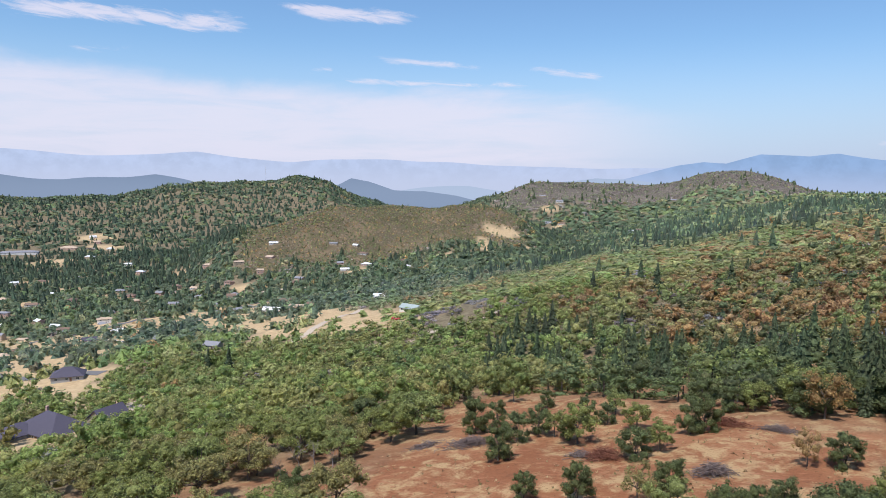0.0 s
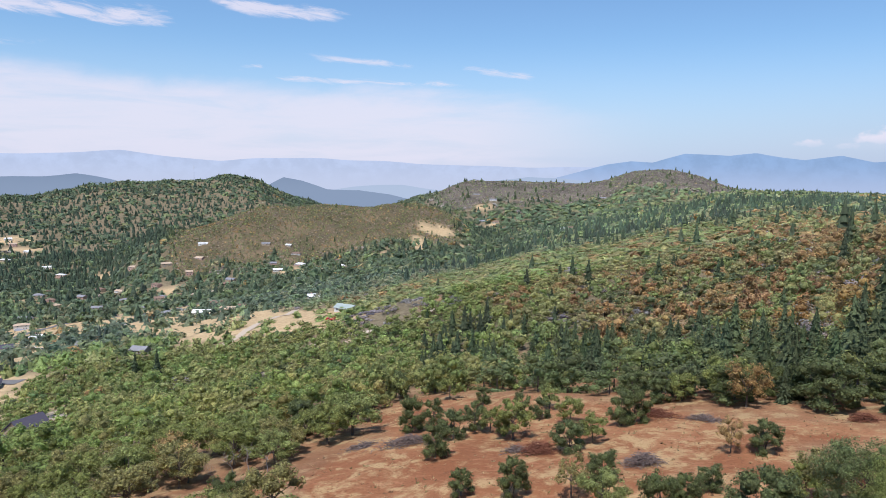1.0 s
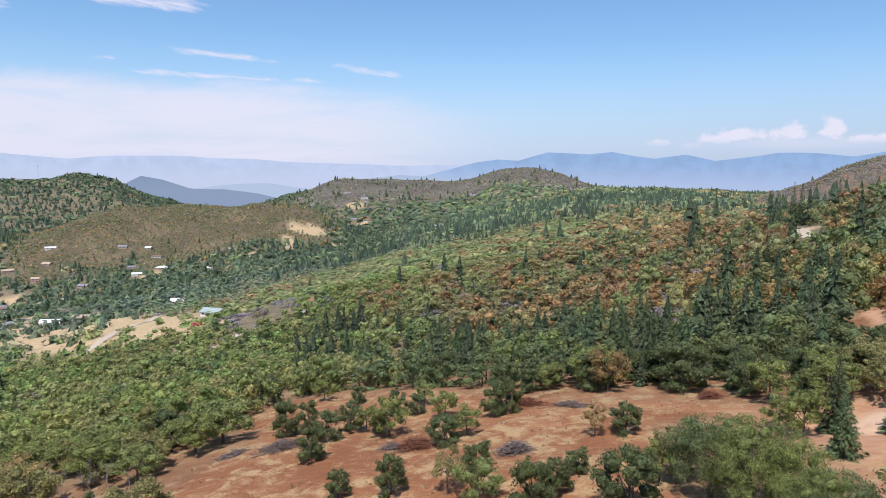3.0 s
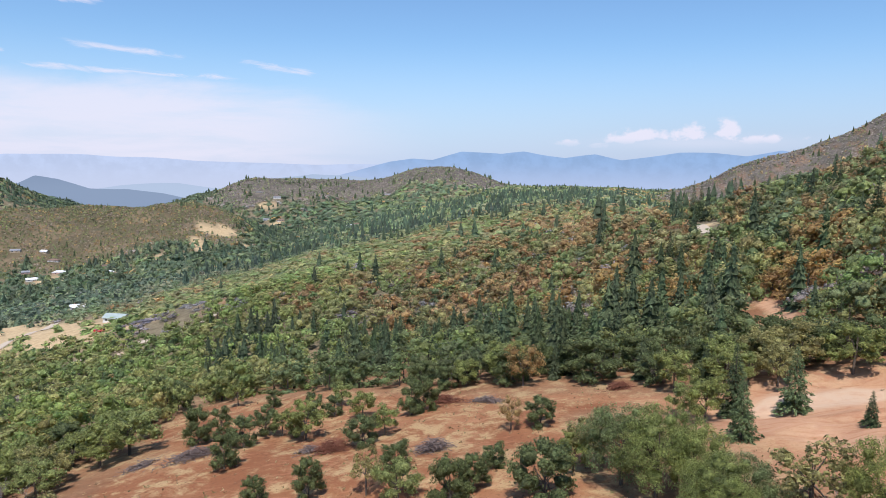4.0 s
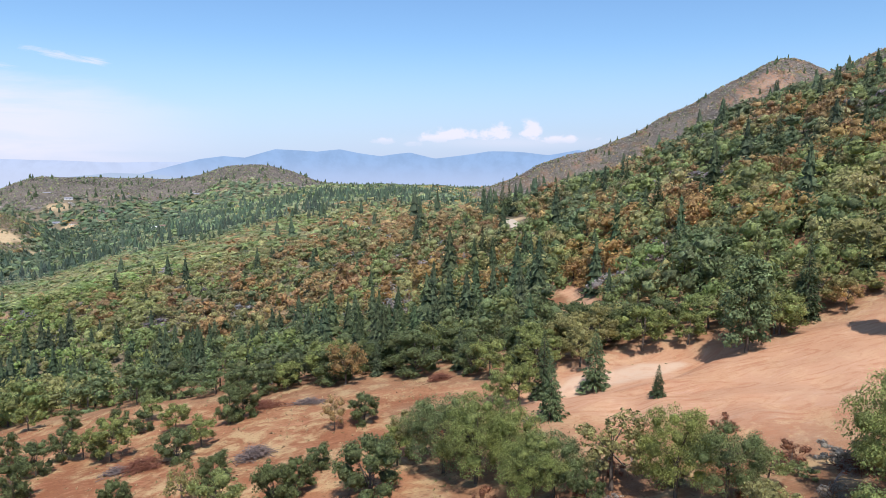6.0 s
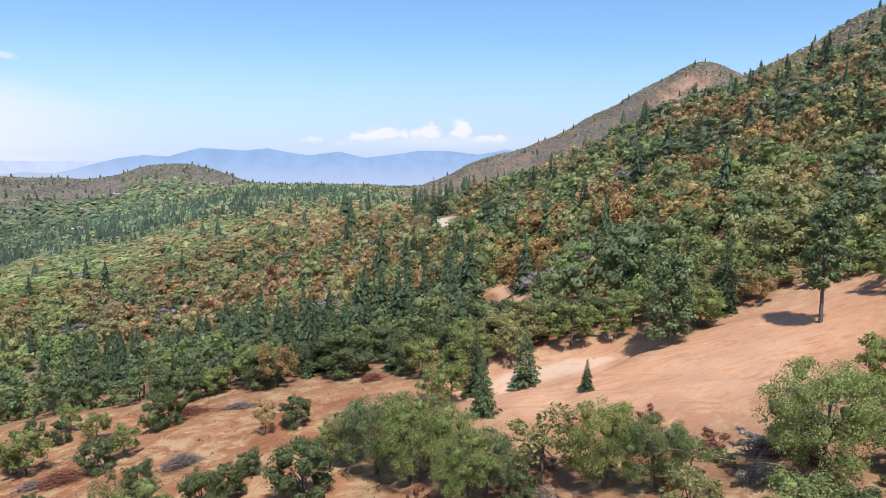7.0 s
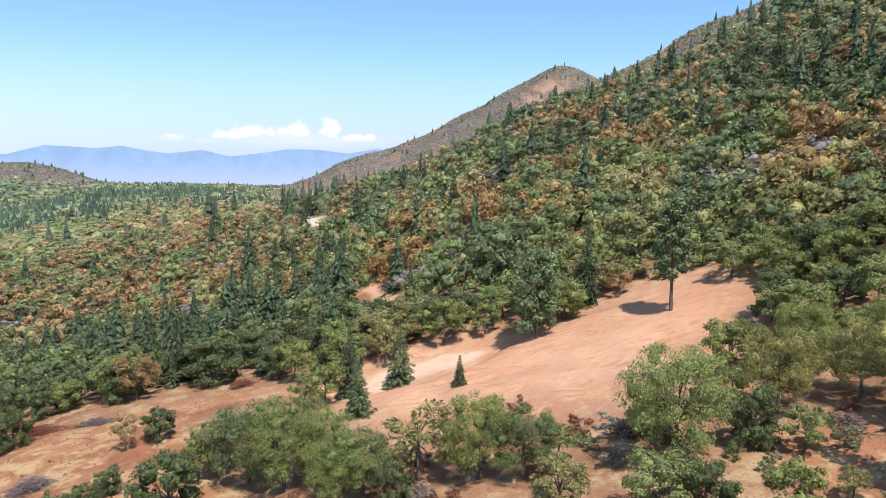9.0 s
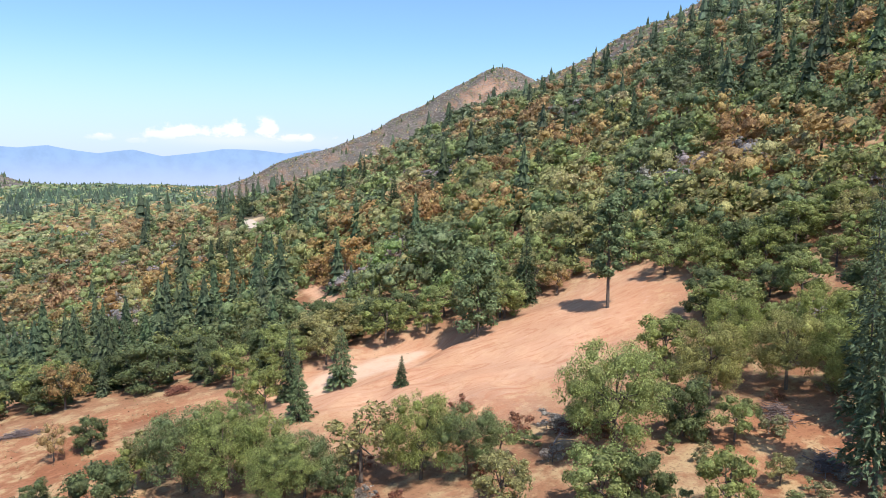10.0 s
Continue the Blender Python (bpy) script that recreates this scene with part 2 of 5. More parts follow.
def leaf_colour(N):
    """Leaf colour of each tree, uneven from spray to spray and from limb to limb."""
    tint = N.add("ShaderNodeAttribute", attribute_name="leaf").outputs["Color"]
    rnd = N.add("ShaderNodeNewGeometry").outputs["Random Per Island"]
    own = N.add("ShaderNodeObjectInfo").outputs["Random"]
    v = place(N)
    sprig = N.math("MULTIPLY", N.ramp(N.noise(v, 0.6, 3, 0.6), 0.36, 0.64, 0.84, 1.18), N.ramp(N.noise(v, 3.2, 4, 0.7), 0.36, 0.64, 0.66, 1.32))
    hsv = N.add("ShaderNodeHueSaturation")
    N.put(hsv.inputs["Color"], tint)
    tone = N.math("MULTIPLY", N.ramp(rnd, 0, 1, 0.72, 1.28), N.ramp(own, 0, 1, 0.93, 1.07))
    N.put(hsv.inputs["Value"], N.math("MULTIPLY", tone, sprig))
    N.put(hsv.inputs["Hue"], N.math("ADD", N.ramp(rnd, 0, 1, 0.492, 0.508), N.ramp(own, 0, 1, -0.004, 0.004)))
    N.put(hsv.inputs["Saturation"], N.ramp(own, 0, 1, 1.04, 0.97))
    return hsv.outputs[0]


M_LEAF = surface("leaves", leaf_colour, 0.55, 0.35, bump=(3.0, 0.9, 0.5), thin=0.4)
M_NEEDLE = surface("needles", leaf_colour, 0.7, 0.2, thin=0.22)


def bark_colour(N):
    v = place(N)
    return N.mix(N.noise(v, 6.0, 5), (0.06, 0.045, 0.035), (0.2, 0.165, 0.135))


M_BARK = surface("bark", bark_colour, 0.95, 0.1, bump=(9.0, 0.6, 0.05))
M_DEADWOOD = surface("grey_deadwood", lambda N: N.mix(N.noise(place(N), 5.0, 5), (0.17, 0.14, 0.13), (0.42, 0.38, 0.36)), 0.95, 0.1)


def ground_colour(N):
    v = place(N)
    zone = N.add("ShaderNodeSeparateColor")
    N.put(zone.inputs[0], N.add("ShaderNodeAttribute", attribute_name="soil").outputs["Color"])
    red, dry, pale = zone.outputs
    big, mid, fine = N.noise(v, 0.045, 5, 0.6, 0.6), N.noise(v, 0.35, 6, 0.65), N.noise(v, 2.4, 5, 0.7)
    floor = N.mix(N.ramp(mid, 0.35, 0.65), (0.145, 0.118, 0.076), (0.235, 0.195, 0.128))
    tan = N.mix(N.ramp(mid, 0.3, 0.7), (0.56, 0.42, 0.25), (0.42, 0.30, 0.17))
    tan = N.mix(N.ramp(big, 0.5, 0.72, 0, 0.6), tan, (0.56, 0.43, 0.27))
    blotch = N.noise(v, 0.16, 6, 0.7, 0.5)
    earth = N.mix(N.ramp(big, 0.36, 0.62), (0.25, 0.104, 0.052), (0.325, 0.155, 0.080))
    earth = N.mix(N.ramp(blotch, 0.40, 0.30, 0, 0.7), earth, (0.20, 0.085, 0.045))
    straw = N.math("MULTIPLY", N.ramp(mid, 0.38, 0.58), N.ramp(blotch, 0.44, 0.58))
    earth = N.mix(N.math("MULTIPLY", straw, 0.95), earth, (0.44, 0.30, 0.155))
    earth = N.mix(N.ramp(fine, 0.52, 0.68, 0, 0.8), earth, (0.15, 0.075, 0.040))
    cut = N.mix(N.ramp(big, 0.35, 0.65), (0.57, 0.355, 0.225), (0.52, 0.285, 0.165))
    cut = N.mix(N.ramp(mid, 0.5, 0.7, 0, 0.5), cut, (0.47, 0.24, 0.145))
    sep = N.add("ShaderNodeSeparateXYZ")
    N.put(sep.inputs[0], v)
    along = N.math("ADD", N.math("MULTIPLY", sep.outputs[0], 0.82), N.math("MULTIPLY", sep.outputs[1], -0.57))
    over = N.math("ADD", N.math("MULTIPLY", sep.outputs[0], 0.57), N.math("MULTIPLY", sep.outputs[1], 0.82))
    rut = N.noise(N.join(N.math("MULTIPLY", along, 0.11), N.math("MULTIPLY", over, 0.36)), 1.0, 7, 0.62, 2.6)
    cut = N.mix(N.ramp(rut, 0.48, 0.68, 0, 0.65), cut, (0.37, 0.150, 0.078))
    cut = N.mix(N.ramp(rut, 0.44, 0.32, 0, 0.4), cut, (0.66, 0.45, 0.33))
    cut = N.mix(N.math("MULTIPLY", N.ramp(pale, 0.78, 0.93), N.ramp(mid, 0.3, 0.6, 0.45, 0.95)), cut, (0.565, 0.405, 0.285))
    earth = N.mix(N.ramp(rut, 0.55, 0.66, 0, 0.4), earth, (0.44, 0.21, 0.12))
    hill = N.add("ShaderNodeSeparateColor")
    N.put(hill.inputs[0], N.add("ShaderNodeAttribute", attribute_name="hill").outputs["Color"])
    patch = N.ramp(N.noise(v, 0.016, 6, 0.65, 0.8), 0.38, 0.62)
    heath = N.mix(hill.outputs[1], N.mix(patch, (0.115, 0.092, 0.055), (0.205, 0.150, 0.094)), N.mix(patch, (0.118, 0.104, 0.088), (0.205, 0.172, 0.148)))
    heath = N.mix(N.ramp(N.noise(v, 0.13, 5, 0.7), 0.45, 0.66, 0, 0.75), heath, (0.082, 0.085, 0.052))
    col = N.mix(dry, N.mix(hill.outputs[0], floor, heath), tan)
    col = N.mix(red, col, earth)
    return N.mix(pale, col, cut)


M_GROUND = surface("earth_and_dry_grass", ground_colour, 0.97, 0.05, bump=(1.6, 0.5, 0.25))


# ---- ground: one sheet from under the drone to the horizon ----
VIEW = (-52.0, 112.0)
bearings = np.radians(np.concatenate([np.arange(VIEW[0], VIEW[1], 0.5), np.arange(VIEW[1], 360 + VIEW[0] - 0.1, 2.0)]))
rings = np.concatenate([[0.02], np.geomspace(5.0, 58.0, 26), np.arange(59.0, 172.0, 0.95), np.geomspace(173.0, 4900.0, 180)])
RR, BB = np.meshgrid(rings, bearings, indexing="ij")
GX, GY = RR * np.sin(BB), RR * np.cos(BB)


def sheet(name, verts, faces, mat):
    me = bpy.data.meshes.new(name)
    me.vertices.add(len(verts))
    me.vertices.foreach_set("co", np.ascontiguousarray(verts, np.float32).ravel())
    k = faces.shape[1]
    me.loops.add(faces.size)
    me.loops.foreach_set("vertex_index", np.ascontiguousarray(faces, np.int32).ravel())
    me.polygons.add(len(faces))
    me.polygons.foreach_set("loop_start", np.arange(0, faces.size, k, dtype=np.int32))
    me.update(calc_edges=True)
    me.materials.append(mat)
    return me


def paint(me, key, rgb):
    a = me.color_attributes.new(key, "FLOAT_COLOR", "POINT")
    a.data.foreach_set("color", np.column_stack([rgb, np.ones(len(rgb))]).astype(np.float32).ravel())


def soft_inside(x, y, poly, edge):
    d = near_line(x, y, poly + poly[:1])
    return np.where(inside(x, y, poly), 0.5 + 0.5 * np.clip(d / edge, 0, 1), 0.5 - 0.5 * np.clip(d / edge, 0, 1))


def soils(x, y):
    n, s, d = x * C32 - y * S32, x * S32 + y * C32, np.hypot(x, y)
    rough = waves(x, y, 21, 11)
    red = np.clip(step(300, 190, d + rough * 25) * step(-150, -60, n + rough * 10), 0, 1) * 0.75
    red = np.maximum(red, soft_inside(x, y, CLEARING, 5))
    for gx, gy, rx, ry in GLADES:
        red = np.maximum(red, step(1.3, 0.8, np.hypot((x - gx) / rx, (y - gy) / ry)))
    red = np.maximum(red, 0.55 * step(120, 330, n) * step(0.2, 0.9, rough))
    pale = np.maximum(soft_inside(x, y, CUT, 5), 0.75 * soft_inside(x, y, DOZED, 8))
    pale = np.maximum(pale, 0.76 * step(2.6, 1.2, near_line(x, y, TRACK)))
    pale = np.maximum(pale, 0.7 * step(1.2, 0.7, np.hypot((x - 1167) / 34, (y - 657) / 44) + rough * 0.7 + 0.5 * waves(x, y, 11, 49)))
    red = np.maximum(red, 0.8 * soft_inside(x, y, [(26, 362), (30, 402), (46, 385), (42, 358)], 8))
    dry = dry_land(x, y)
    return np.stack([np.clip(red, 0, 1), dry, np.clip(pale, 0, 1)], -1)


TRACK = [(118, 108), (127, 112), (136, 120), (142, 130), (147, 141)]
FIELDS = [
    [(-477, 904), (-404, 939), (-265, 905), (-224, 920), (-120, 666), (-58, 505), (-33, 491), (-7, 391), (-24, 368), (-58, 395), (-102, 417), (-235, 601), (-295, 625)],
    [(-545, 817), (-400, 724), (-264, 578), (-219, 447), (-274, 466), (-350, 522)],
    [(-256, 381), (-214, 362), (-206, 377), (-194, 383), (-175, 386), (-167, 371), (-171, 337), (-149, 314), (-119, 245), (-156, 301), (-168, 283), (-188, 279)],
    [(-540, 845), (-300, 690), (-240, 560), (-185, 390), (-152, 320), (-138, 262), (-178, 250), (-300, 470), (-520, 780)],
]
BRUSHY = [(-14, 410), (24, 436), (46, 373), (42, 358), (26, 362), (22, 350), (-1, 346), (-18, 362)]
MEADOWS = [(109, 1294, 36, 30), (68, 1199, 12, 46), (10, 1130, 13, 30), (312, 1907, 19, 16), (147, 1221, 10, 18), (470, 1350, 40, 18), (-847, 1523, 55, 40), (-824, 1734, 46, 30), (-311, 1096, 23, 19), (-510, 1400, 24, 20),
           (-129, 1123, 27, 30), (-604, 1184, 42, 22), (422, 1556, 30, 40), (-626, 1044, 29, 24), (-420, 985, 36, 20), (-720, 1262, 40, 20), (-908, 1835, 50, 50), (-124, 214, 22, 24), (240, 262, 8, 10), (-90, 1060, 24, 20),
           (-450, 1190, 20, 20), (302, 2056, 30, 14), (-520, 1110, 24, 16), (-36, 1040, 22, 18)]


def dry_hills(x, y):
    """Hills across the valley, the mountain behind the spur and its shoulder, under low dry brush."""
    b, d = np.degrees(np.arctan2(x, y)), np.hypot(x, y) + 40 * waves(x, y, 120, 46)
    brown = step(-17.5, -14.5, b) * step(8, 5, b) * step(1150, 1270, d) * step(1850, 1700, d)
    far = step(3, 6, b) * step(31, 28.5, b) * step(2030, 2160, d) * step(2800, 2600, d)
    stony = step(37, 41, b) * step(74, 71, b) * step(920, 1060, d) * step(1950, 1800, d)
    above = step(61, 63, b) * step(560, 640, d) * step(960, 880, d)
    return np.maximum(np.maximum(brown, far), np.maximum(stony, above))


def brush_front(x, y):
    """The sides of the dry hills that face the slope."""
    d = np.hypot(x, y)
    return (dry_hills(x, y) > 0.5) & (((d > 600) & (d < 780)) | ((d > 1000) & (d < 1560)) | ((d > 2000) & (d < 2420)))


def dry_land(x, y):
    dry = np.zeros_like(x)
    rough = waves(x, y, 60, 12) * 0.2 + waves(x, y, 17, 13) * 0.12
    for gx, gy, rx, ry in MEADOWS:
        dry = np.maximum(dry, step(1.15, 0.85, np.hypot((x - gx) / rx, (y - gy) / ry) + rough))
    for f in FIELDS:
        dry = np.maximum(dry, soft_inside(x + 9 * waves(x, y, 45, 15) + 4 * waves(x, y, 13, 17), y + 9 * waves(x, y, 50, 16), f, 9))
    return np.clip(dry, 0, 1)


def build_ground():
    z = height(GX, GY)
    nr, nb = GX.shape
    verts = np.stack([GX, GY, z], -1).reshape(-1, 3)
    i, j = np.meshgrid(np.arange(nr - 1), np.arange(nb), indexing="ij")
    k = (j + 1) % nb
    faces = np.stack([i * nb + j, (i + 1) * nb + j, (i + 1) * nb + k, i * nb + k], -1).reshape(-1, 4)[:, ::-1]
    me = sheet("ground", verts, faces, M_GROUND)
    paint(me, "soil", soils(verts[:, 0], verts[:, 1]))
    bearing, away = np.degrees(np.arctan2(verts[:, 0], verts[:, 1])), np.hypot(verts[:, 0], verts[:, 1])
    # second channel: far hill and mountain, where haze greys the heath colour
    paint(me, "hill", np.stack([dry_hills(verts[:, 0], verts[:, 1]), np.where((away > 1950) | (bearing > 36), 1.0, 0.0), 0 * away], -1))
    me.polygons.foreach_set("use_smooth", np.ones(len(me.polygons), bool))
    return tagged(new("ground", me), "sloping ground of red earth, dry grass and leaf litter", "ground", kind="structure")


build_ground()


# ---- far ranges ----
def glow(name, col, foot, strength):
    """Emission for far ranges with haze painted into the colour: paler towards the foot."""
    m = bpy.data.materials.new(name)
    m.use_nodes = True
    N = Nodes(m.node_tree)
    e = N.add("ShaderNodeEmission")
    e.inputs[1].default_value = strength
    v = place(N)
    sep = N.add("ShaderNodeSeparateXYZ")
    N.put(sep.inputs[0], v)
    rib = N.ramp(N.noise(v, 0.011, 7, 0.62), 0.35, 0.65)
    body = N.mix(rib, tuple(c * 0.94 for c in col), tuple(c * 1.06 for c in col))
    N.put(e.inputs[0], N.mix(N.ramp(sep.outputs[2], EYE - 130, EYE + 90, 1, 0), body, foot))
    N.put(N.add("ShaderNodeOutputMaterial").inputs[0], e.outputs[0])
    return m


def far_range(name, label, away, lo, hi, crest, mat, seed, rugged=0.12):
    """A mountain range as a ridge with a sloping face, on the horizon; crest: (bearing, degrees up)."""
    b = np.arange(lo, hi, 0.15)
    up = np.interp(b, [c[0] for c in crest], [c[1] for c in crest])
    rng = np.random.RandomState(seed)
    for k in range(1, 7):
        up = up + rugged / k * np.sin(np.radians(b) * 11 * k * rng.uniform(0.8, 1.2) + rng.uniform(0, 6.28))
    r = np.radians(b)
    rows = []
    for f, back in ((-0.08, -260), (0.35, -160), (0.7, -70), (1.0, 0), (0.4, 150)):
        dist = away + back + 25 * np.sin(r * 40 + f * 9)
        zz = EYE - 235 + (away * np.tan(np.radians(up)) + 235) * f
        rows.append(np.stack([dist * np.sin(r), dist * np.cos(r), zz], -1))
    verts = np.concatenate(rows)
    n = len(b)
    i, j = np.meshgrid(np.arange(4), np.arange(n - 1), indexing="ij")
    faces = np.stack([i * n + j, i * n + j + 1, (i + 1) * n + j + 1, (i + 1) * n + j], -1).reshape(-1, 4)
    me = sheet(name, verts, faces, mat)
    me.polygons.foreach_set("use_smooth", np.ones(len(me.polygons), bool))
    tagged(new(name, me), label, "mountains", kind="structure")


far_range("backdrop_far", "pale blue mountains fading into haze", 4850, -60, 120, [(-60, 0.9), (-32, 1.0), (-25, 0.9), (-19, 1.15), (-12, 0.45), (-4, 0.7), (2, 0.65), (10, 0.3), (60, 0.4), (120, 0.6)],
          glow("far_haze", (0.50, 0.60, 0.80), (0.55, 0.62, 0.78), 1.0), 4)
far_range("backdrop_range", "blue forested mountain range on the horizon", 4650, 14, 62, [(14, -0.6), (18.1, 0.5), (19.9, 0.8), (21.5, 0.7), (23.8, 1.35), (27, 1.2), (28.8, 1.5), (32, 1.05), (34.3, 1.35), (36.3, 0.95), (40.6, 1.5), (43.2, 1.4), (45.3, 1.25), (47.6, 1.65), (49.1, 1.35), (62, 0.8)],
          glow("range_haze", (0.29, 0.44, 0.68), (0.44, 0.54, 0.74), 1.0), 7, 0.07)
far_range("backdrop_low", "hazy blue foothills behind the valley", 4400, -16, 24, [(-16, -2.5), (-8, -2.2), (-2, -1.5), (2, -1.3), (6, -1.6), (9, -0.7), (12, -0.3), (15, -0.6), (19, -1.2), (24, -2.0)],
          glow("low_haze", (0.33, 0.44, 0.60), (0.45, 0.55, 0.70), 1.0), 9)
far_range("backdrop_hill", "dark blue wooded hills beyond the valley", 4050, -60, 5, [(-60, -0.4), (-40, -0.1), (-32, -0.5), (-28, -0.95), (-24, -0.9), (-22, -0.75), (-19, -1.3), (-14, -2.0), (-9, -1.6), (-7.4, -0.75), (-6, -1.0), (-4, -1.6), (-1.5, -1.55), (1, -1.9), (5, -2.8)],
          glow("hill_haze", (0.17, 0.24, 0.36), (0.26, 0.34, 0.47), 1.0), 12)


# ---- trees ----
GREEN, OLIVE, DARK = (0.285, 0.322, 0.112), (0.370, 0.342, 0.138), (0.190, 0.228, 0.098)
RUST, GREY, FIR = (0.450, 0.306, 0.130), (0.360, 0.315, 0.280), (0.090, 0.118, 0.056)


def tufts(centres, radii, count, size, rng, flat=0.8, shell=0.55, wild=0.34, lift=0.5):
    """Loose leaf tufts, single leaning triangles, spread in the outer shell of each clump."""
    which = rng.choice(len(centres), count, p=radii ** 2 / (radii ** 2).sum())
    way = rng.normal(size=(count, 3))
    way /= np.linalg.norm(way, axis=1)[:, None]
    at = centres[which] + way * (radii[which] * rng.uniform(shell, 1.05, count))[:, None] * np.array([1, 1, flat])
    nrm = way + rng.normal(size=(count, 3)) * wild + np.array([0, 0, lift])
    nrm /= np.linalg.norm(nrm, axis=1)[:, None]
    a = np.cross(nrm, rng.normal(size=(count, 3)))
    a /= np.linalg.norm(a, axis=1)[:, None]
    b = np.cross(nrm, a)
    s = size * rng.uniform(0.6, 1.35, count)[:, None]
    return np.stack([at - a * s * 0.62 - b * s * 0.35, at + a * s * 0.62 - b * s * 0.35, at + b * s * 0.8], 1)


_bm = bmesh.new()
bmesh.ops.create_icosphere(_bm, subdivisions=1, radius=1.0)
ICO_V = np.array([v.co[:] for v in _bm.verts])
ICO_F = np.array([[v.index for v in f.verts] for f in _bm.faces])
_bm.free()


def loose(tris):
    """Single triangles as points and faces."""
    v = np.asarray(tris, float).reshape(-1, 3)
    return v, np.arange(len(v)).reshape(-1, 3)


def merge(*shapes):
    vs, fs, n = [], [], 0
    for v, f in shapes:
        vs.append(v)
        fs.append(f + n)
        n += len(v)
    return np.concatenate(vs), np.concatenate(fs)


def cores(centres, radii, rng, flat=0.8, share=0.86):
    """Uneven dense hearts of the leafy lobes."""
    out = []
    for c, r in zip(centres, radii):
        a = rng.uniform(0, 6.283)
        rot = np.array([[math.cos(a), -math.sin(a), 0], [math.sin(a), math.cos(a), 0], [0, 0, 1]])
        v = (ICO_V @ rot.T) * rng.uniform(0.7, 1.22, (len(ICO_V), 1))
        out.append((c + v * np.array([1, 1, flat]) * r * share, ICO_F))
    return merge(*out)


def sprays(centres, radii, rng, per=7):
    """Smaller clumps seated on the outer and upper sides of the lobes."""
    c, r = np.repeat(centres, per, 0), np.repeat(radii, per)
    out = c * np.array([1, 1, 0])
    out = out / (np.linalg.norm(out, axis=1)[:, None] + 1e-6)
    way = rng.normal(size=c.shape) + 0.55 * out + np.array([0, 0, 0.45])
    way /= np.linalg.norm(way, axis=1)[:, None]
    return c + way * (r * rng.uniform(0.62, 0.95, len(r)))[:, None] * np.array([1, 1, 0.8]), r * rng.uniform(0.3, 0.52, len(r))


def dome(rng, sides, rows):
    """A far crown: an uneven rounded cap, one metre high and wide."""
    v, f = [(0.0, 0.0, rng.uniform(0.93, 1.05))], []
    for i in range(1, rows + 1):
        u = i / rows
        rad, z = 0.5 * math.sin(min(1.0, 0.12 + u * 0.75) * 2.2), 1.0 - 0.95 * u ** 1.5
        for k in range(sides):
            r = rad * rng.uniform(0.75, 1.25)
            v.append((r * math.cos((k + i * 0.5) * 6.283 / sides), r * math.sin((k + i * 0.5) * 6.283 / sides), z * rng.uniform(0.88, 1.1)))
    for k in range(sides):
        q = (k + 1) % sides
        f.append((1 + k, 1 + q, 0))
        for i in range(1, rows):
            o, p = 1 + (i - 1) * sides, 1 + i * sides
            f += [(p + k, p + q, o + q), (p + k, o + q, o + k)]
    return np.array(v), np.array(f)


def oak_clumps(rng, h, wide, low=0.25, lobes=9):
    """Where the leafy lobes of a round-headed oak sit."""
    k = np.arange(lobes)
    ang = k * 2.4 + rng.uniform(0, 6.28)
    up = np.clip((k + 0.6) / lobes + rng.normal(size=lobes) * 0.06, 0, 1)
    reach = np.sqrt(np.clip(1 - (up * 1.5 - 0.62) ** 2, 0.05, 1)) * wide * rng.uniform(0.30, 0.46, lobes)
    c = np.stack([np.cos(ang) * reach, np.sin(ang) * reach, h * (low + 0.08 + (0.84 - low) * up)], -1)
    r = wide * rng.uniform(0.17, 0.30, lobes)
    return c, r


def fir_tris(rng, h, wide, tiers, sides, low=0.04):
    """A far conifer: ragged skirts of boughs, one over the other, narrowing to the tip."""
    out = []
    for i in range(tiers):
        f = i / tiers
        top, foot = h * min(1.0, low + (1 - low) * (f + 1.75 / tiers)), h * (low + (1 - low) * f)
        rad = wide * 0.5 * (1 - f) ** 0.9
        a0 = rng.uniform(0, 6.28)
        rim = []
        for k in range(sides):
            r = rad * (rng.uniform(1.0, 1.22) if k % 2 else rng.uniform(0.72, 0.95))
            a = a0 + k * 6.283 / sides
            rim.append((r * math.cos(a), r * math.sin(a), foot + h * rng.uniform(-0.03, 0.03)))
        for k in range(sides):
            out.append([rim[k], rim[(k + 1) % sides], (0, 0, top)])
    return np.array(out)


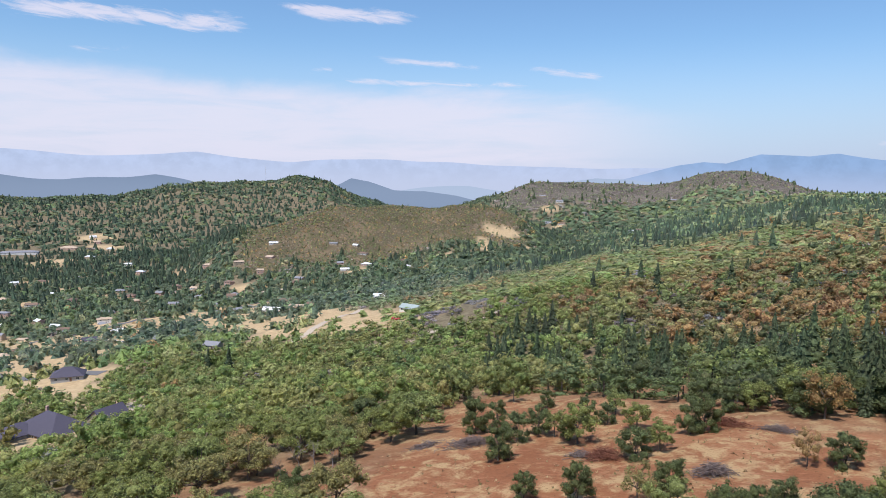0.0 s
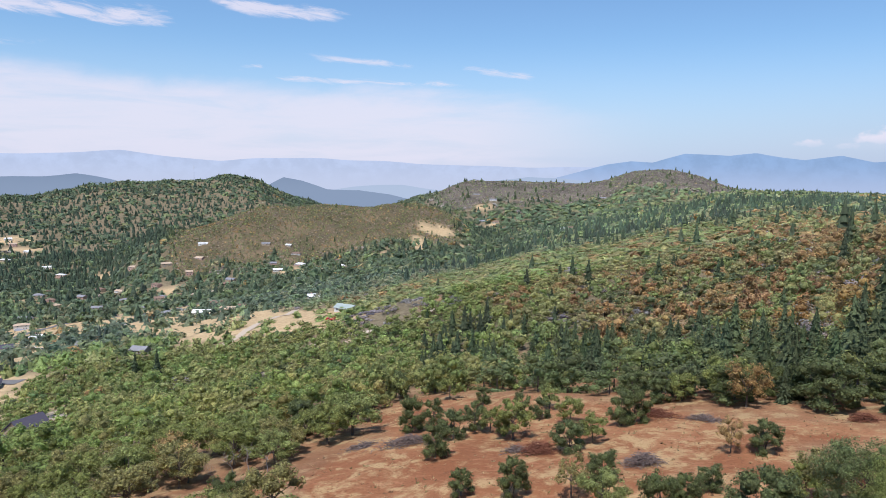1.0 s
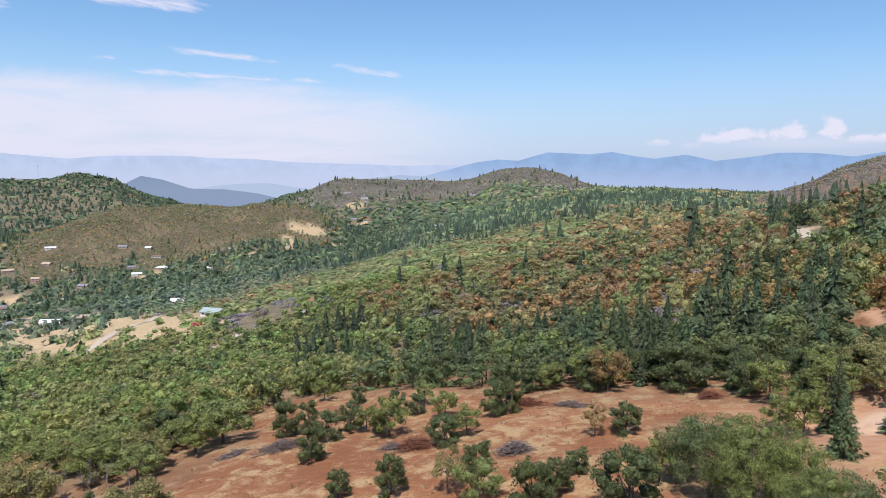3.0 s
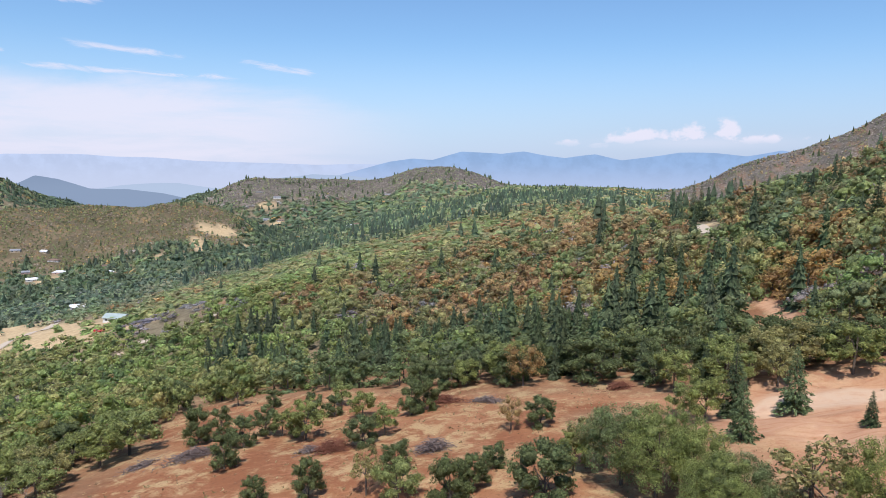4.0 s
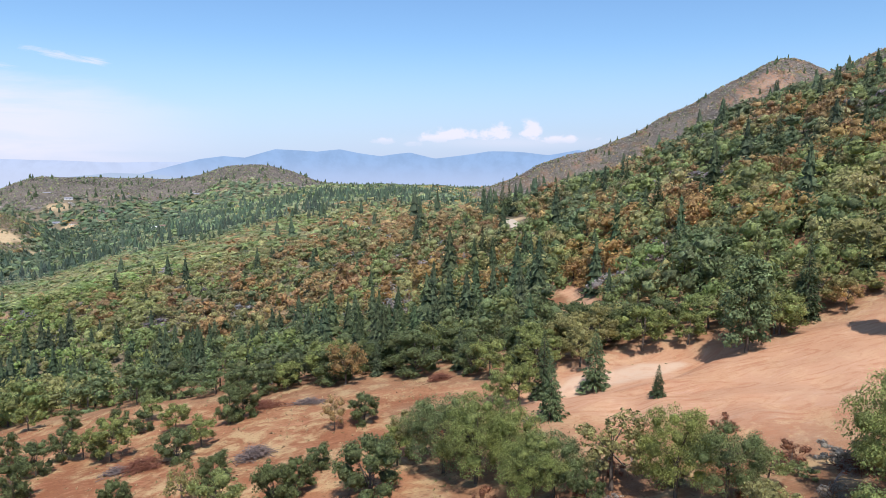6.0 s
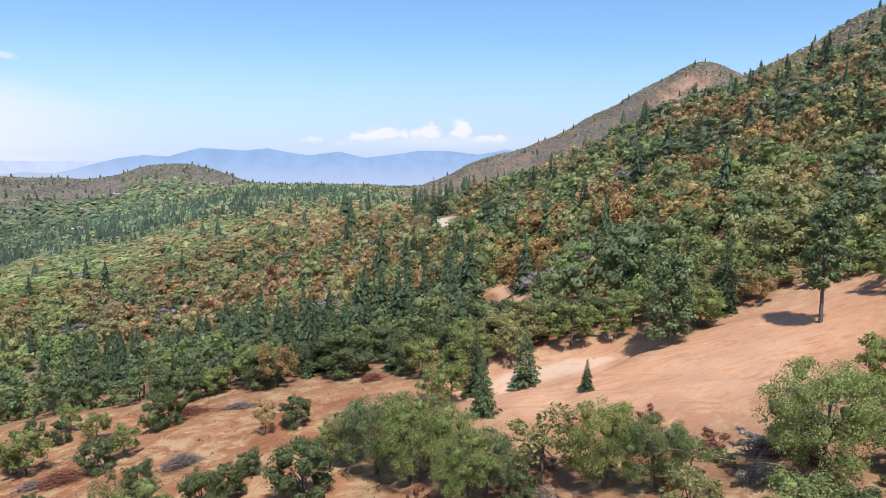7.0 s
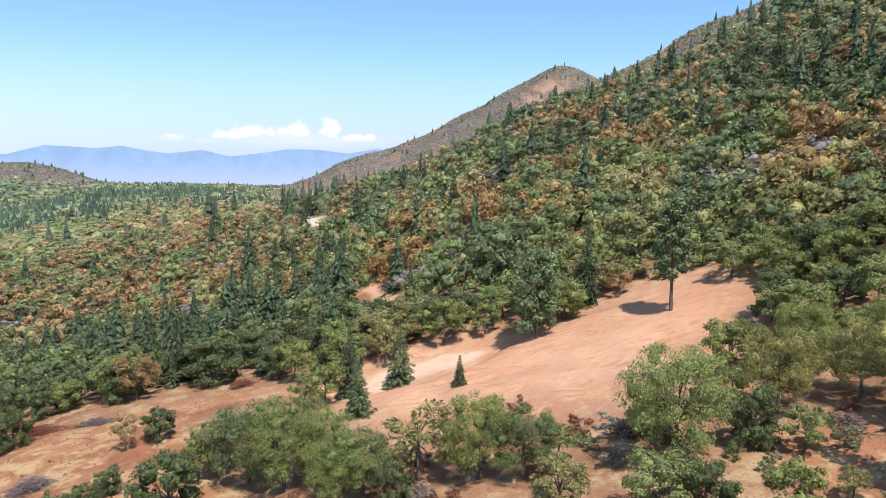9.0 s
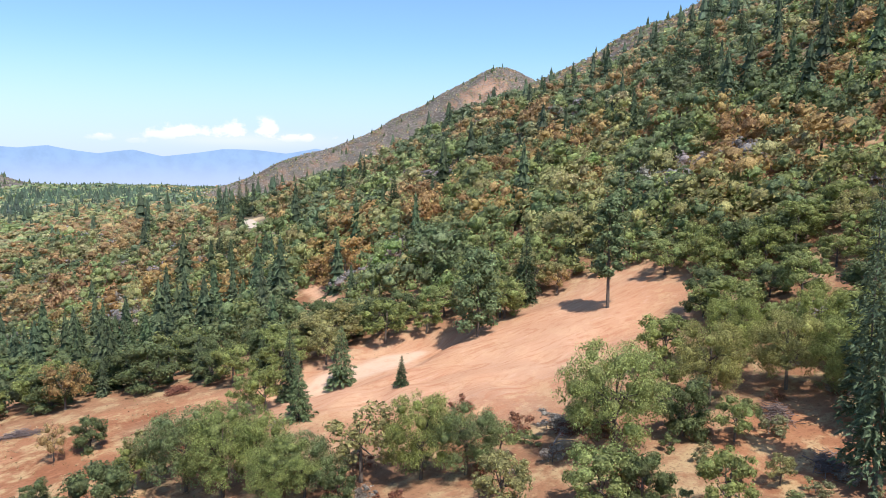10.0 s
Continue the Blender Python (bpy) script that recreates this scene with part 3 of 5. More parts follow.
def fir_boughs(rng, h, wide, whorls, per, each, size, low=0.06):
    """A near conifer: boughs of many small hanging sprays round the trunk, longer below, with gaps."""
    at, way, fine = [], [], []
    for i in range(whorls):
        f = (i + rng.uniform(-0.3, 0.3)) / whorls
        f = min(max(f, 0.0), 0.98)
        rad = wide * 0.5 * (1 - f) ** 0.8 * rng.uniform(0.7, 1.12) + 0.02 * wide
        for k in range(per):
            if rng.rand() < 0.1:
                continue
            a, r = k * 6.283 / per + i * 1.1 + rng.uniform(-0.3, 0.3), rad * rng.uniform(0.65, 1.12)
            sag = rng.uniform(0.12, 0.42)
            m = max(3, int(each * (0.35 + 0.65 * (1 - f))))
            u = np.sqrt(rng.uniform(0.03, 1.0, m))
            off = rng.normal(size=m) * 0.16 * r * (1.1 - u)
            z = h * (low + (0.98 - low) * f) + h * 0.02 - r * u * sag + rng.normal(size=m) * 0.012 * h
            at.append(np.stack([np.cos(a) * r * u - np.sin(a) * off, np.sin(a) * r * u + np.cos(a) * off, z], -1))
            way.append(np.repeat([[np.cos(a), np.sin(a), -0.35]], m, 0))
            fine += [0.28 + 0.92 * (1 - f)] * m
    at, way = np.concatenate(at), np.concatenate(way)
    n = len(at)
    nrm = np.array([0, 0, 1.0]) + rng.normal(size=(n, 3)) * 0.45 + way * 0.4
    nrm /= np.linalg.norm(nrm, axis=1)[:, None]
    b = way + rng.normal(size=(n, 3)) * 0.4
    aa = np.cross(nrm, b)
    aa /= np.linalg.norm(aa, axis=1)[:, None]
    b /= np.linalg.norm(b, axis=1)[:, None]
    s = size * (rng.uniform(0.65, 1.4, n) * np.array(fine))[:, None]
    return np.stack([at - aa * s * 0.3 - b * s * 0.45, at + aa * s * 0.3 - b * s * 0.45, at + b * s * 0.9], 1)


def pine_tris(rng, h, wide, count, low):
    """An open-headed pine: uneven bundles of needles round a bare lower trunk."""
    n = 26
    f = np.linspace(low, 1.0, n)
    ang = np.arange(n) * 2.4
    r = wide * 0.5 * np.sqrt(np.clip(1.05 - ((f - low - 0.17) / (0.85 - low)) ** 2, 0.03, 1)) * rng.uniform(0.45, 0.8, n)
    c = np.stack([np.cos(ang) * r, np.sin(ang) * r, f * h * 0.96], -1)
    return tufts(c, wide * rng.uniform(0.15, 0.25, n), count, 0.36, rng, 0.75, 0.3)


def tube(points, radii, sides=6):
    """A tapering limb along the points."""
    verts, faces = [], []
    for i, (p, r) in enumerate(zip(points, radii)):
        p = Vector(p)
        d = (Vector(points[min(i + 1, len(points) - 1)]) - Vector(points[max(i - 1, 0)])).normalized()
        u = d.orthogonal().normalized()
        w = d.cross(u)
        for k in range(sides):
            a = k * 6.2832 / sides
            verts.append(p + (u * math.cos(a) + w * math.sin(a)) * r)
        if i:
            for k in range(sides):
                q = (k + 1) % sides
                faces.append([(i - 1) * sides + k, (i - 1) * sides + q, i * sides + q, i * sides + k])
    return np.array([v[:] for v in verts]), np.array(faces)


def tubes_mesh(name, parts, mat):
    vs, fs, n = [], [], 0
    for v, f in parts:
        vs.append(v)
        fs.append(f + n)
        n += len(v)
    me = sheet(name, np.concatenate(vs), np.concatenate(fs), mat)
    me.polygons.foreach_set("use_smooth", np.ones(len(me.polygons), bool))
    return me


def soup_mesh(name, shape, mat, rgb, smooth=True):
    v, f = shape if isinstance(shape, tuple) else loose(shape)
    me = sheet(name, v, f, mat)
    me.polygons.foreach_set("use_smooth", np.full(len(f), smooth))
    paint(me, "leaf", np.broadcast_to(np.asarray(rgb, float), (len(v), 3)) if np.ndim(rgb) == 1 else np.asarray(rgb))
    return me


def limbs(rng, h, clumps, thick, bend=0.12, split=0.3):
    """Trunk and limbs that reach the leafy lobes."""
    lean = rng.normal(size=2) * bend * h * 0.25
    fork = np.array([lean[0] * split, lean[1] * split, h * split])
    top = np.array([lean[0], lean[1], h * 0.78])
    parts = [tube([(0, 0, -0.4), (0, 0, 0.15), tuple(fork), tuple(top * np.array([1, 1, 0.75])), tuple(top)], [thick * 1.5, thick * 1.1, thick * 0.85, thick * 0.45, thick * 0.12])]
    for c in clumps:
        t = rng.uniform(0.0, 0.6)
        base = fork * (1 - t) + top * t
        mid = (base + c) / 2 + rng.normal(size=3) * 0.05 * h
        parts.append(tube([tuple(base), tuple(mid), tuple(c)], [thick * 0.45, thick * 0.26, thick * 0.08], 4))
    return parts


def make_tree(name, trunk_mesh, crown_mesh, label, category, group):
    base = tagged(new(name), label, category, group)
    for part_name, me in (("trunk", trunk_mesh), ("crown", crown_mesh)):
        ob = new(part_name, me)
        ob.parent = base
    return base


def oak_kind(seed, rgb, leaves=3400, lobes=10, low=0.25, h=6.0, wide=5.4, size=0.185, heart=0.6, per=6):
    """Meshes of an oak: forked trunk and limbs, and a lobed crown of many small leaf sprays with gaps."""
    rng = np.random.RandomState(seed)
    c, r = oak_clumps(rng, h, wide, low, lobes)
    me = tubes_mesh("trunk", limbs(rng, h, c, 0.027 * h, split=low + 0.05), M_BARK)
    sc, sr = sprays(c, r, rng, per)
    crown = soup_mesh("crown", merge(cores(c, r * heart, rng), loose(tufts(sc, sr, int(leaves * 0.8), size, rng, 0.7, 0.5)), loose(tufts(c, r, int(leaves * 0.2), size, rng, 0.8, 0.6))), M_LEAF, rgb)
    return me, crown


def fir_kind(seed, rgb, h=10.0, wide=4.2, form=(22, 7, 13, 0.5)):
    rng = np.random.RandomState(seed)
    trunk = tubes_mesh("trunk", [tube([(0, 0, -0.4), (0, 0, 1.0), (0, 0, h * 0.95)], [0.22, 0.17, 0.03])], M_BARK)
    return trunk, soup_mesh("crown", fir_boughs(rng, h, wide, *form), M_NEEDLE, rgb)


def pine_kind(seed, rgb, h=16.0, wide=6.0, low=0.33, count=3600):
    rng = np.random.RandomState(seed)
    trunk = tubes_mesh("trunk", [tube([(0, 0, -0.4), (0.05, 0, 3.0), (0.1, 0.1, h * 0.6), (0, 0.1, h * 0.93)], [0.3, 0.24, 0.15, 0.04], 8)], M_BARK)
    return trunk, soup_mesh("crown", pine_tris(rng, h, wide, count, low), M_NEEDLE, rgb)


OAK = {
    "green": [oak_kind(i, (0.300, 0.332, 0.110), heart=0.66) for i in (1, 2, 3)],
    "olive": [oak_kind(i, (*OLIVE,)) for i in (4, 5)],
    "dark": [oak_kind(i, (0.158, 0.188, 0.072), low=0.02, lobes=14, heart=0.8) for i in (6, 7, 8)],
    "rust": [oak_kind(i, (*RUST,), 2000) for i in (9, 10)],
}
FIRS = [fir_kind(i, FIR, form=(26, 10, 20, 0.36)) for i in (31, 32, 33)]
BROADS = [fir_kind(i, (0.150, 0.195, 0.085), 14.0, 8.4, (24, 10, 34, 0.5)) for i in (38, 39)]
TALL = [fir_kind(i, (0.105, 0.140, 0.072), 26.0, 8.0, (36, 9, 22, 0.55)) for i in (36, 37)]
BIG = [oak_kind(50 + i, ((0.345, 0.380, 0.120), (0.225, 0.270, 0.110), (0.300, 0.345, 0.118), (0.390, 0.375, 0.132))[i], 19000, 16, 0.22, 9.0, 8.4, 0.128, 0.5, 10) for i in range(4)]
THIN = [oak_kind(60 + i, (GREEN, OLIVE)[i], 1900, 9, 0.35, 6.0, 5.0, 0.2, 0.22, 6) for i in range(2)]
FULL_PINES = [pine_kind(43, (0.150, 0.192, 0.085), 14.0, 8.0, 0.14, 5200)]
PINES = [pine_kind(i, (0.150, 0.195, 0.090)) for i in (41, 42)]
SHRUBS = [oak_kind(70 + i, rgb, 620, 6, 0.02, 1.6, 2.2, 0.13, 0.6, 5) for i, rgb in enumerate(((0.290, 0.285, 0.140), (0.330, 0.290, 0.240), (0.300, 0.130, 0.075), (0.240, 0.270, 0.110)))]
LABELS = {
    "green": "small round green oak with a short forked trunk", "olive": "oak with yellowing olive leaves in dry woodland",
    "dark": "dense dark green oak with foliage down low", "rust": "oak with rust-brown drought-browned leaves",
}


def plant(kind, i, x, y, h, wide, rng, label="", group=""):
    """One tree of its own at a place; wide is the crown's breadth."""
    if kind in OAK:
        pool, name, cat, h0, w0, lab = OAK[kind], "oak_tree", "tree", 6.0, 5.4, LABELS[kind]
    elif kind == "big":
        pool, name, cat, h0, w0, lab = BIG, "oak_tree", "tree", 9.0, 8.4, "large spreading oak with mottled green foliage"
    elif kind == "thin":
        pool, name, cat, h0, w0, lab = THIN, "oak_tree", "tree", 6.0, 5.0, "thin oak with sparse foliage and visible limbs"
    elif kind == "fir":
        pool, name, cat, h0, w0, lab = FIRS, "fir_tree", "conifer", 10.0, 4.2, "dark green conical fir with boughs to the ground"
    elif kind == "broad":
        pool, name, cat, h0, w0, lab = BROADS, "fir_tree", "conifer", 14.0, 8.4, "dense broad evergreen with foliage down low"
    elif kind == "tall":
        pool, name, cat, h0, w0, lab = TALL, "fir_tree", "conifer", 26.0, 8.0, "very tall dark fir rising over the oaks"
    elif kind == "shrub":
        pool, name, cat, h0, w0, lab = SHRUBS, "shrub", "shrub", 1.6, 2.2, ("low olive shrub on dry ground", "low grey half-dead shrub on dry ground", "low dry red-brown shrub under oaks", "low green shrub under oaks")[i % 4]
    elif kind == "full_pine":
        pool, name, cat, h0, w0, lab = FULL_PINES, "pine_tree", "conifer", 14.0, 8.0, "round-headed pine at the edge of the bare slope"
    else:
        pool, name, cat, h0, w0, lab = PINES, "pine_tree", "conifer", 16.0, 6.0, "tall pine with a bare lower trunk and open crown"
    trunk, crown = pool[i % len(pool)]
    ob = make_tree(name, trunk, crown, label or lab, cat, group)
    z = float(height(x, y))
    ob.matrix_basis = pose(x, y, z - 0.05, 0, 0, rng.uniform(0, 360)) @ Matrix.Diagonal((wide / w0, wide / w0, h / h0, 1))
    return ob


# trees that stand singly in the clearing: x, y, height
OAKS = [(4.5, 167.9, 6.0), (15.9, 151.3, 5.0), (21.4, 139.3, 3.6), (6.2, 122.0, 5.9), (10.4, 127.2, 4.6), (8.7, 103.3, 5.0), (12.6, 113.7, 4.7), (16.9, 118.3, 4.9), (19.3, 116.2, 4.2),
        (21.9, 109.8, 5.9), (21.0, 114.2, 3.3), (25.9, 122.2, 4.6), (29.3, 120.9, 3.5), (32.2, 127.0, 4.5), (33.0, 115.8, 4.2), (27.8, 97.6, 4.3), (32.3, 100.9, 4.5), (39.5, 108.7, 5.5),
        (42.0, 109.6, 5.2), (52.0, 87.9, 4.3), (28.1, 83.3, 4.0), (25.6, 74.8, 5.1), (17.1, 84.6, 5.0), (23.3, 80.2, 5.2), (30.1, 70.0, 5.6), (34.0, 72.4, 4.0)]
OAKS_MORE = [(38.9, 76.7, 3.0), (38.8, 64.3, 6.4), (10.8, 87.6, 3.5), (69.4, 73.4, 6.3), (69.2, 77.7, 4.8)]
FRONT = [(46.3, 70.3, 4.8), (48.9, 64.3, 9.5), (49.7, 59.2, 9.7), (48.5, 70.6, 5.7), (51.9, 56.3, 8.5), (52.1, 49.5, 7.0), (49.3, 49.9, 7.3), (57.0, 46.0, 8.0), (59.2, 39.8, 9.0),
         (61.3, 35.6, 7.5), (65.3, 33.8, 4.0), (55.5, 28.5, 5.9), (68.6, 22.5, 11.5), (73.9, 26.6, 5.1), (58.5, 20.2, 6.4), (82.0, 16.0, 9.6), (94.6, 16.4, 8.3), (74.6, 16.9, 6.2),
         (74.7, 12.0, 4.7), (86.5, 8.8, 8.8), (94.4, 6.2, 9.0), (60.2, 17.0, 5.3), (60.4, 9.8, 6.1), (68.0, 6.9, 2.8), (85.7, 2.7, 8.6), (51.8, 44.6, 4.0), (85.9, 21.8, 3.5)]
CONIFERS = [(260.3, 291.5, 21.4), (257.2, 282.9, 20.3), (302, 306, 18), (246.2, 196.5, 15.4), (192.5, 151.2, 13.9), (196.7, 144.2, 16.7), (166.1, 155.4, 7.8), (176.0, 155.9, 12.0),
            (196.1, 165.6, 8.5), (128.7, 83.2, 9.3), (117.4, 56.0, 14.5), (80.4, 57.5, 4.7), (265.5, 68.2, 26.6), (248.0, 54.2, 28.9), (262.6, 71.4, 21.6), (230.0, 122.3, 22.2),
            (69.8, -0.4, 29.0), (79.9, 0.9, 25.5), (75.2, 74.1, 11.4), (145.8, 101.1, 11.7), (116.1, 90.5, 8.1), (135.5, 54.7, 9.0), (196.9, 91.1, 12.7), (301.0, 54.3, 17.0), (242.4, 17.0, 22.8), (162.7, 192.5, 15.3)]
PINE_AT = [(111.8, 38.5, 17.9), (102.3, 57.5, 14.8)]
BROAD = [(81.8, 69.8, 9.8, 5.4), (66.4, 64.0, 8.6, 4.4)]
TAKEN = []


def plant_singles():
    rng = np.random.RandomState(5)
    for k, (x, y, h) in enumerate(OAKS + OAKS_MORE):
        kind = "dark" if rng.rand() < 0.8 else "green"
        kind = "thin" if k in (8, 23) else "big" if h > 7 else kind
        plant(kind, k, x, y, h * 1.05, h * (rng.uniform(0.72, 1.0) if h < 7 else 0.9), rng, group="oaks in the clearing")
        TAKEN.append((x, y, 2.2))
    plant("rust", 0, 48.1, 89.6, 4.6, 3.0, rng, "small oak with browned dry leaves", "oaks in the clearing")
    for k, (x, y, h) in enumerate(FRONT):
        plant("thin" if k in (7, 10) else "big" if h > 6.5 else ("green", "dark", "green", "olive")[k % 4], k, x, y, h, h * (rng.uniform(0.66, 0.8) if h > 8 else rng.uniform(0.76, 0.96)), rng, group="oaks below the drone")
        TAKEN.append((x, y, 3.0))
    for k, (x, y, h) in enumerate(CONIFERS):
        plant("tall" if h > 17 else "fir", k, x, y, h, 1.0 + h * (rng.uniform(0.2, 0.24) if h > 17 else rng.uniform(0.28, 0.36)), rng, group="firs among the oaks")
        TAKEN.append((x, y, 2.5))
    for k, (x, y, h, w) in enumerate(BROAD):
        plant("broad", k, x, y, h, w, rng, "tall dense evergreen at the edge of the bare slope")
        TAKEN.append((x, y, 3.5))
    for k, (x, y, h) in enumerate(PINE_AT):
        plant("pine" if k == 0 else "full_pine", k, x, y, h, h * (0.36 if k == 0 else 0.56), rng)
        TAKEN.append((x, y, 2.5))


plant_singles()


def plant_shrubs():
    """Undergrowth between the oaks in front of the clearing."""
    rng = np.random.RandomState(17)
    made = 0
    while made < 85:
        b, d = radians(rng.uniform(30, 92)), rng.uniform(56, 98)
        x, y = d * math.sin(b), d * math.cos(b)
        if inside(x, y, DOZED) or (inside(x, y, CLEARING) and rng.rand() < 0.8):
            continue
        h = rng.uniform(0.8, 2.3)
        plant("shrub", rng.randint(0, 4), x, y, h, h * rng.uniform(1.2, 1.9), rng, group="shrubs under the oaks")
        made += 1


plant_shrubs()


# ---- woods ----
def big_oaks(x, y):
    """Where the oaks grow larger and wider apart: the slope above the clearing."""
    n, s, d = x * C32 - y * S32, x * S32 + y * C32, np.hypot(x, y)
    return step(-20, 50, n) * step(480, 400, d) * step(110, 150, d)


def stands(x, y):
    """Chance of each kind of tree over the land: green, olive, dark, rust, grey, fir, and how full the cover is."""
    n, s, d = x * C32 - y * S32, x * S32 + y * C32, np.hypot(x, y)
    patch, small = waves(x, y, 120, 31), waves(x, y, 38, 32)
    green, olive, dark = 0.9 + 0 * x, 0.35 + 0.3 * step(0, 1, patch), 0.35 + 0.3 * step(0, 1, small)
    rust, grey, fir = 0.05 + 0 * x, 0.03 + 0 * x, 0.05 - 0.035 * step(-20, -50, n) * step(380, 330, d)
    # open light-green oaks below the house side
    west = step(-40, -90, n) * step(420, 380, d)
    dark, olive = dark * (1 - 0.65 * west), olive + 0.35 * west
    # dry slope to the east: browned oaks with firs between
    band = s - 174 + 0.6 * n
    dry = step(-160, -95, n) * step(22, 55, band) * step(900, 500, s) * (1 - 0.75 * step(340, 400, s) * step(0, -40, n))
    dry = np.maximum(dry, step(95, 140, n))
    low = step(70, 0, n)
    rust = rust + dry * (0.48 + 0.7 * step(-0.2, 0.8, small + patch * 0.5) + 0.75 * low)
    grey = grey + dry * (0.10 + 0.25 * low + 0.4 * step(330, 290, s) * step(0, 1, waves(x, y, 55, 35)))
    fir = fir + dry * (0.22 + 0.4 * step(0.1, 0.9, waves(x, y, 70, 34))) + 0.5 * step(120, 230, n)
    olive, dark = olive + dry * (0.15 + 0.5 * low), dark + 1.0 * step(110, 200, n)
    green = green * (1 - 0.15 * dry)
    # dark firs in the draw
    draw = np.exp(-0.5 * (band / 23) ** 2) * step(70, 30, n) * step(-150, -100, n)
    fir = fir + draw * (4.2 + 1.8 * step(-70, -30, n))
    edge = step(115, 135, s) * step(205, 180, s) * step(-75, -45, n) * step(60, 30, n)
    dark, olive, green = dark + 1.6 * edge + 0.25 * step(50, 110, n), olive * (1 - 0.6 * edge), green * (1 - 0.4 * edge)
    # low green scrub on the bench
    bench = step(300, 380, s) * step(-20, -60, n) * step(-420, -300, n) * step(660, 560, s)
    fir = fir + 0.6 * step(560, 680, s) * step(120, 20, n) * step(-440, -330, n) * step(1500, 1300, d)
    green, olive, dark, rust = green + bench * 0.6, olive + bench * 1.0, dark * (1 - 0.6 * bench), rust + 0.15 * bench
    # valley and the hills beyond it
    valley = step(-520, -700, n) * step(600, 800, d)
    fir, dark = fir + valley * 0.4, dark + step(-300, -420, n) * step(420, 520, d) * 2.6 + valley * 0.8
    hill = dry_hills(x, y)
    far = step(1700, 2000, d) + step(900, 1050, d) * step(36, 41, np.degrees(np.arctan2(x, y))) * step(1900, 1800, d)
    rust, grey, olive = rust + hill * (0.9 - 0.5 * far), grey + hill * (1.5 + 2.0 * far), olive * (1 - 0.75 * hill)
    fir, dark, green = fir * (1 - 0.8 * hill) + 0.12 * hill * far, dark * (1 - 0.4 * hill) + 1.1 * hill, green * (1 - 0.3 * hill)
    keep = 1 - 0.45 * hill * far
    green, olive, rust, dark = green * keep, olive * keep, rust * (1 - 0.5 * hill * far), dark * (1 - 0.6 * hill * far)
    brg = np.degrees(np.arctan2(x, y))
    fir = fir + (9.0 * step(1250, 1500, d) * step(-7, -11, brg) + (0.55 + 0.35 * step(14, 4, brg)) * step(900, 1300, d)) * (1 - hill) * step(2750, 2500, d) + 0.8 * step(2400, 2600, d)
    rust = rust * (1 - 0.6 * step(1900, 2100, d))
    fir = fir * (1 - 0.6 * step(420, 600, d) * step(0, 200, n))
    full = 0.95 - 0.17 * step(260, 200, d) * step(30, -30, n) - 0.03 * dry - 0.15 * step(0.3, 1, small) * step(300, 200, d)
    full = full - 0.4 * step(0.1, 0.8, waves(x, y, 26, 36)) * step(300, 230, d) * step(10, -30, n)
    full = full * np.where(dry_land(x, y) > 0.4, 0.10 + 0.06 * step(380, 460, d), 1.0) * np.where(inside(x, y, BRUSHY), 0.3, 1.0)
    full = full * np.where((d < 112) & (brg > 22) & (brg < 74), 0.03 * (d > 85), 1.0) * np.where((d < 112) & (brg >= 74), 0.5 * (d > 86), 1.0)
    grey = grey + 3.0 * inside(x, y, BRUSHY)
    full = full * (1 - 0.1 * big_oaks(x, y))
    fir = fir * (step(95, 140, d) * step(48, 42, brg) + step(140, 165, d) * step(42, 48, brg))
    return np.stack([green, olive, dark, rust, grey, fir], -1), full


def scatter(lo, hi, gap, seed, only=None):
    """Places for trees about gap metres apart, between two distances."""
    rng = np.random.RandomState(seed)
    m = int(hi / gap / 0.86) + 2
    i, j = np.meshgrid(np.arange(-m, m + 1), np.arange(-m, m + 1), indexing="ij")
    x = (i + 0.5 * (j % 2) + rng.uniform(-0.42, 0.42, i.shape)) * gap
    y = (j * 0.87 + rng.uniform(-0.38, 0.38, i.shape)) * gap
    x, y = x.ravel(), y.ravel()
    d, b = np.hypot(x, y), np.degrees(np.arctan2(x, y))
    keep = (d >= lo) & (d < hi)
    keep &= (b > VIEW[0] + 15) & (b < VIEW[1] - 16)
    x, y = x[keep], y[keep]
    mine = only(x, y) if only else ~brush_front(x, y)
    x, y = x[mine], y[mine]
    chance, full = stands(x, y)
    ok = rng.rand(len(x)) < full
    ok &= ~inside(x, y, CLEARING) & (near_line(x, y, TRACK) > 2.8)
    for gx, gy, rx, ry in GLADES:
        ok &= np.hypot((x - gx) / rx, (y - gy) / ry) > 0.9
    for tx, ty, r in TAKEN:
        ok &= np.hypot(x - tx, y - ty) > r
    for tx, ty, r in [q for q in BUILT if lo - 40 < math.hypot(q[0], q[1]) < hi + 40]:
        ok &= np.hypot(x - tx, y - ty) > r
    x, y, chance = x[ok], y[ok], chance[ok]
    # like kinds keep together in clumps
    clump = np.stack([waves(x, y, 24 + 5 * k, 80 + k) + 0.6 * waves(x, y, 75 + 9 * k, 90 + k) for k in range(6)], -1)
    score = np.log(chance + 1e-6) + 1.05 * clump - 0.75 * np.log(-np.log(rng.uniform(1e-6, 1 - 1e-6, chance.shape)))
    return x, y, np.argmax(score, 1), rng


TINT = np.array([GREEN, OLIVE, DARK, RUST, GREY, FIR])
KINDS = ("green", "olive", "dark", "rust", "grey", "fir")
WOODS = ("oak_woods", "oak_woods", "oak_woods", "dry_oak_woods", "grey_brush", "conifer_woods")
BUILT = []


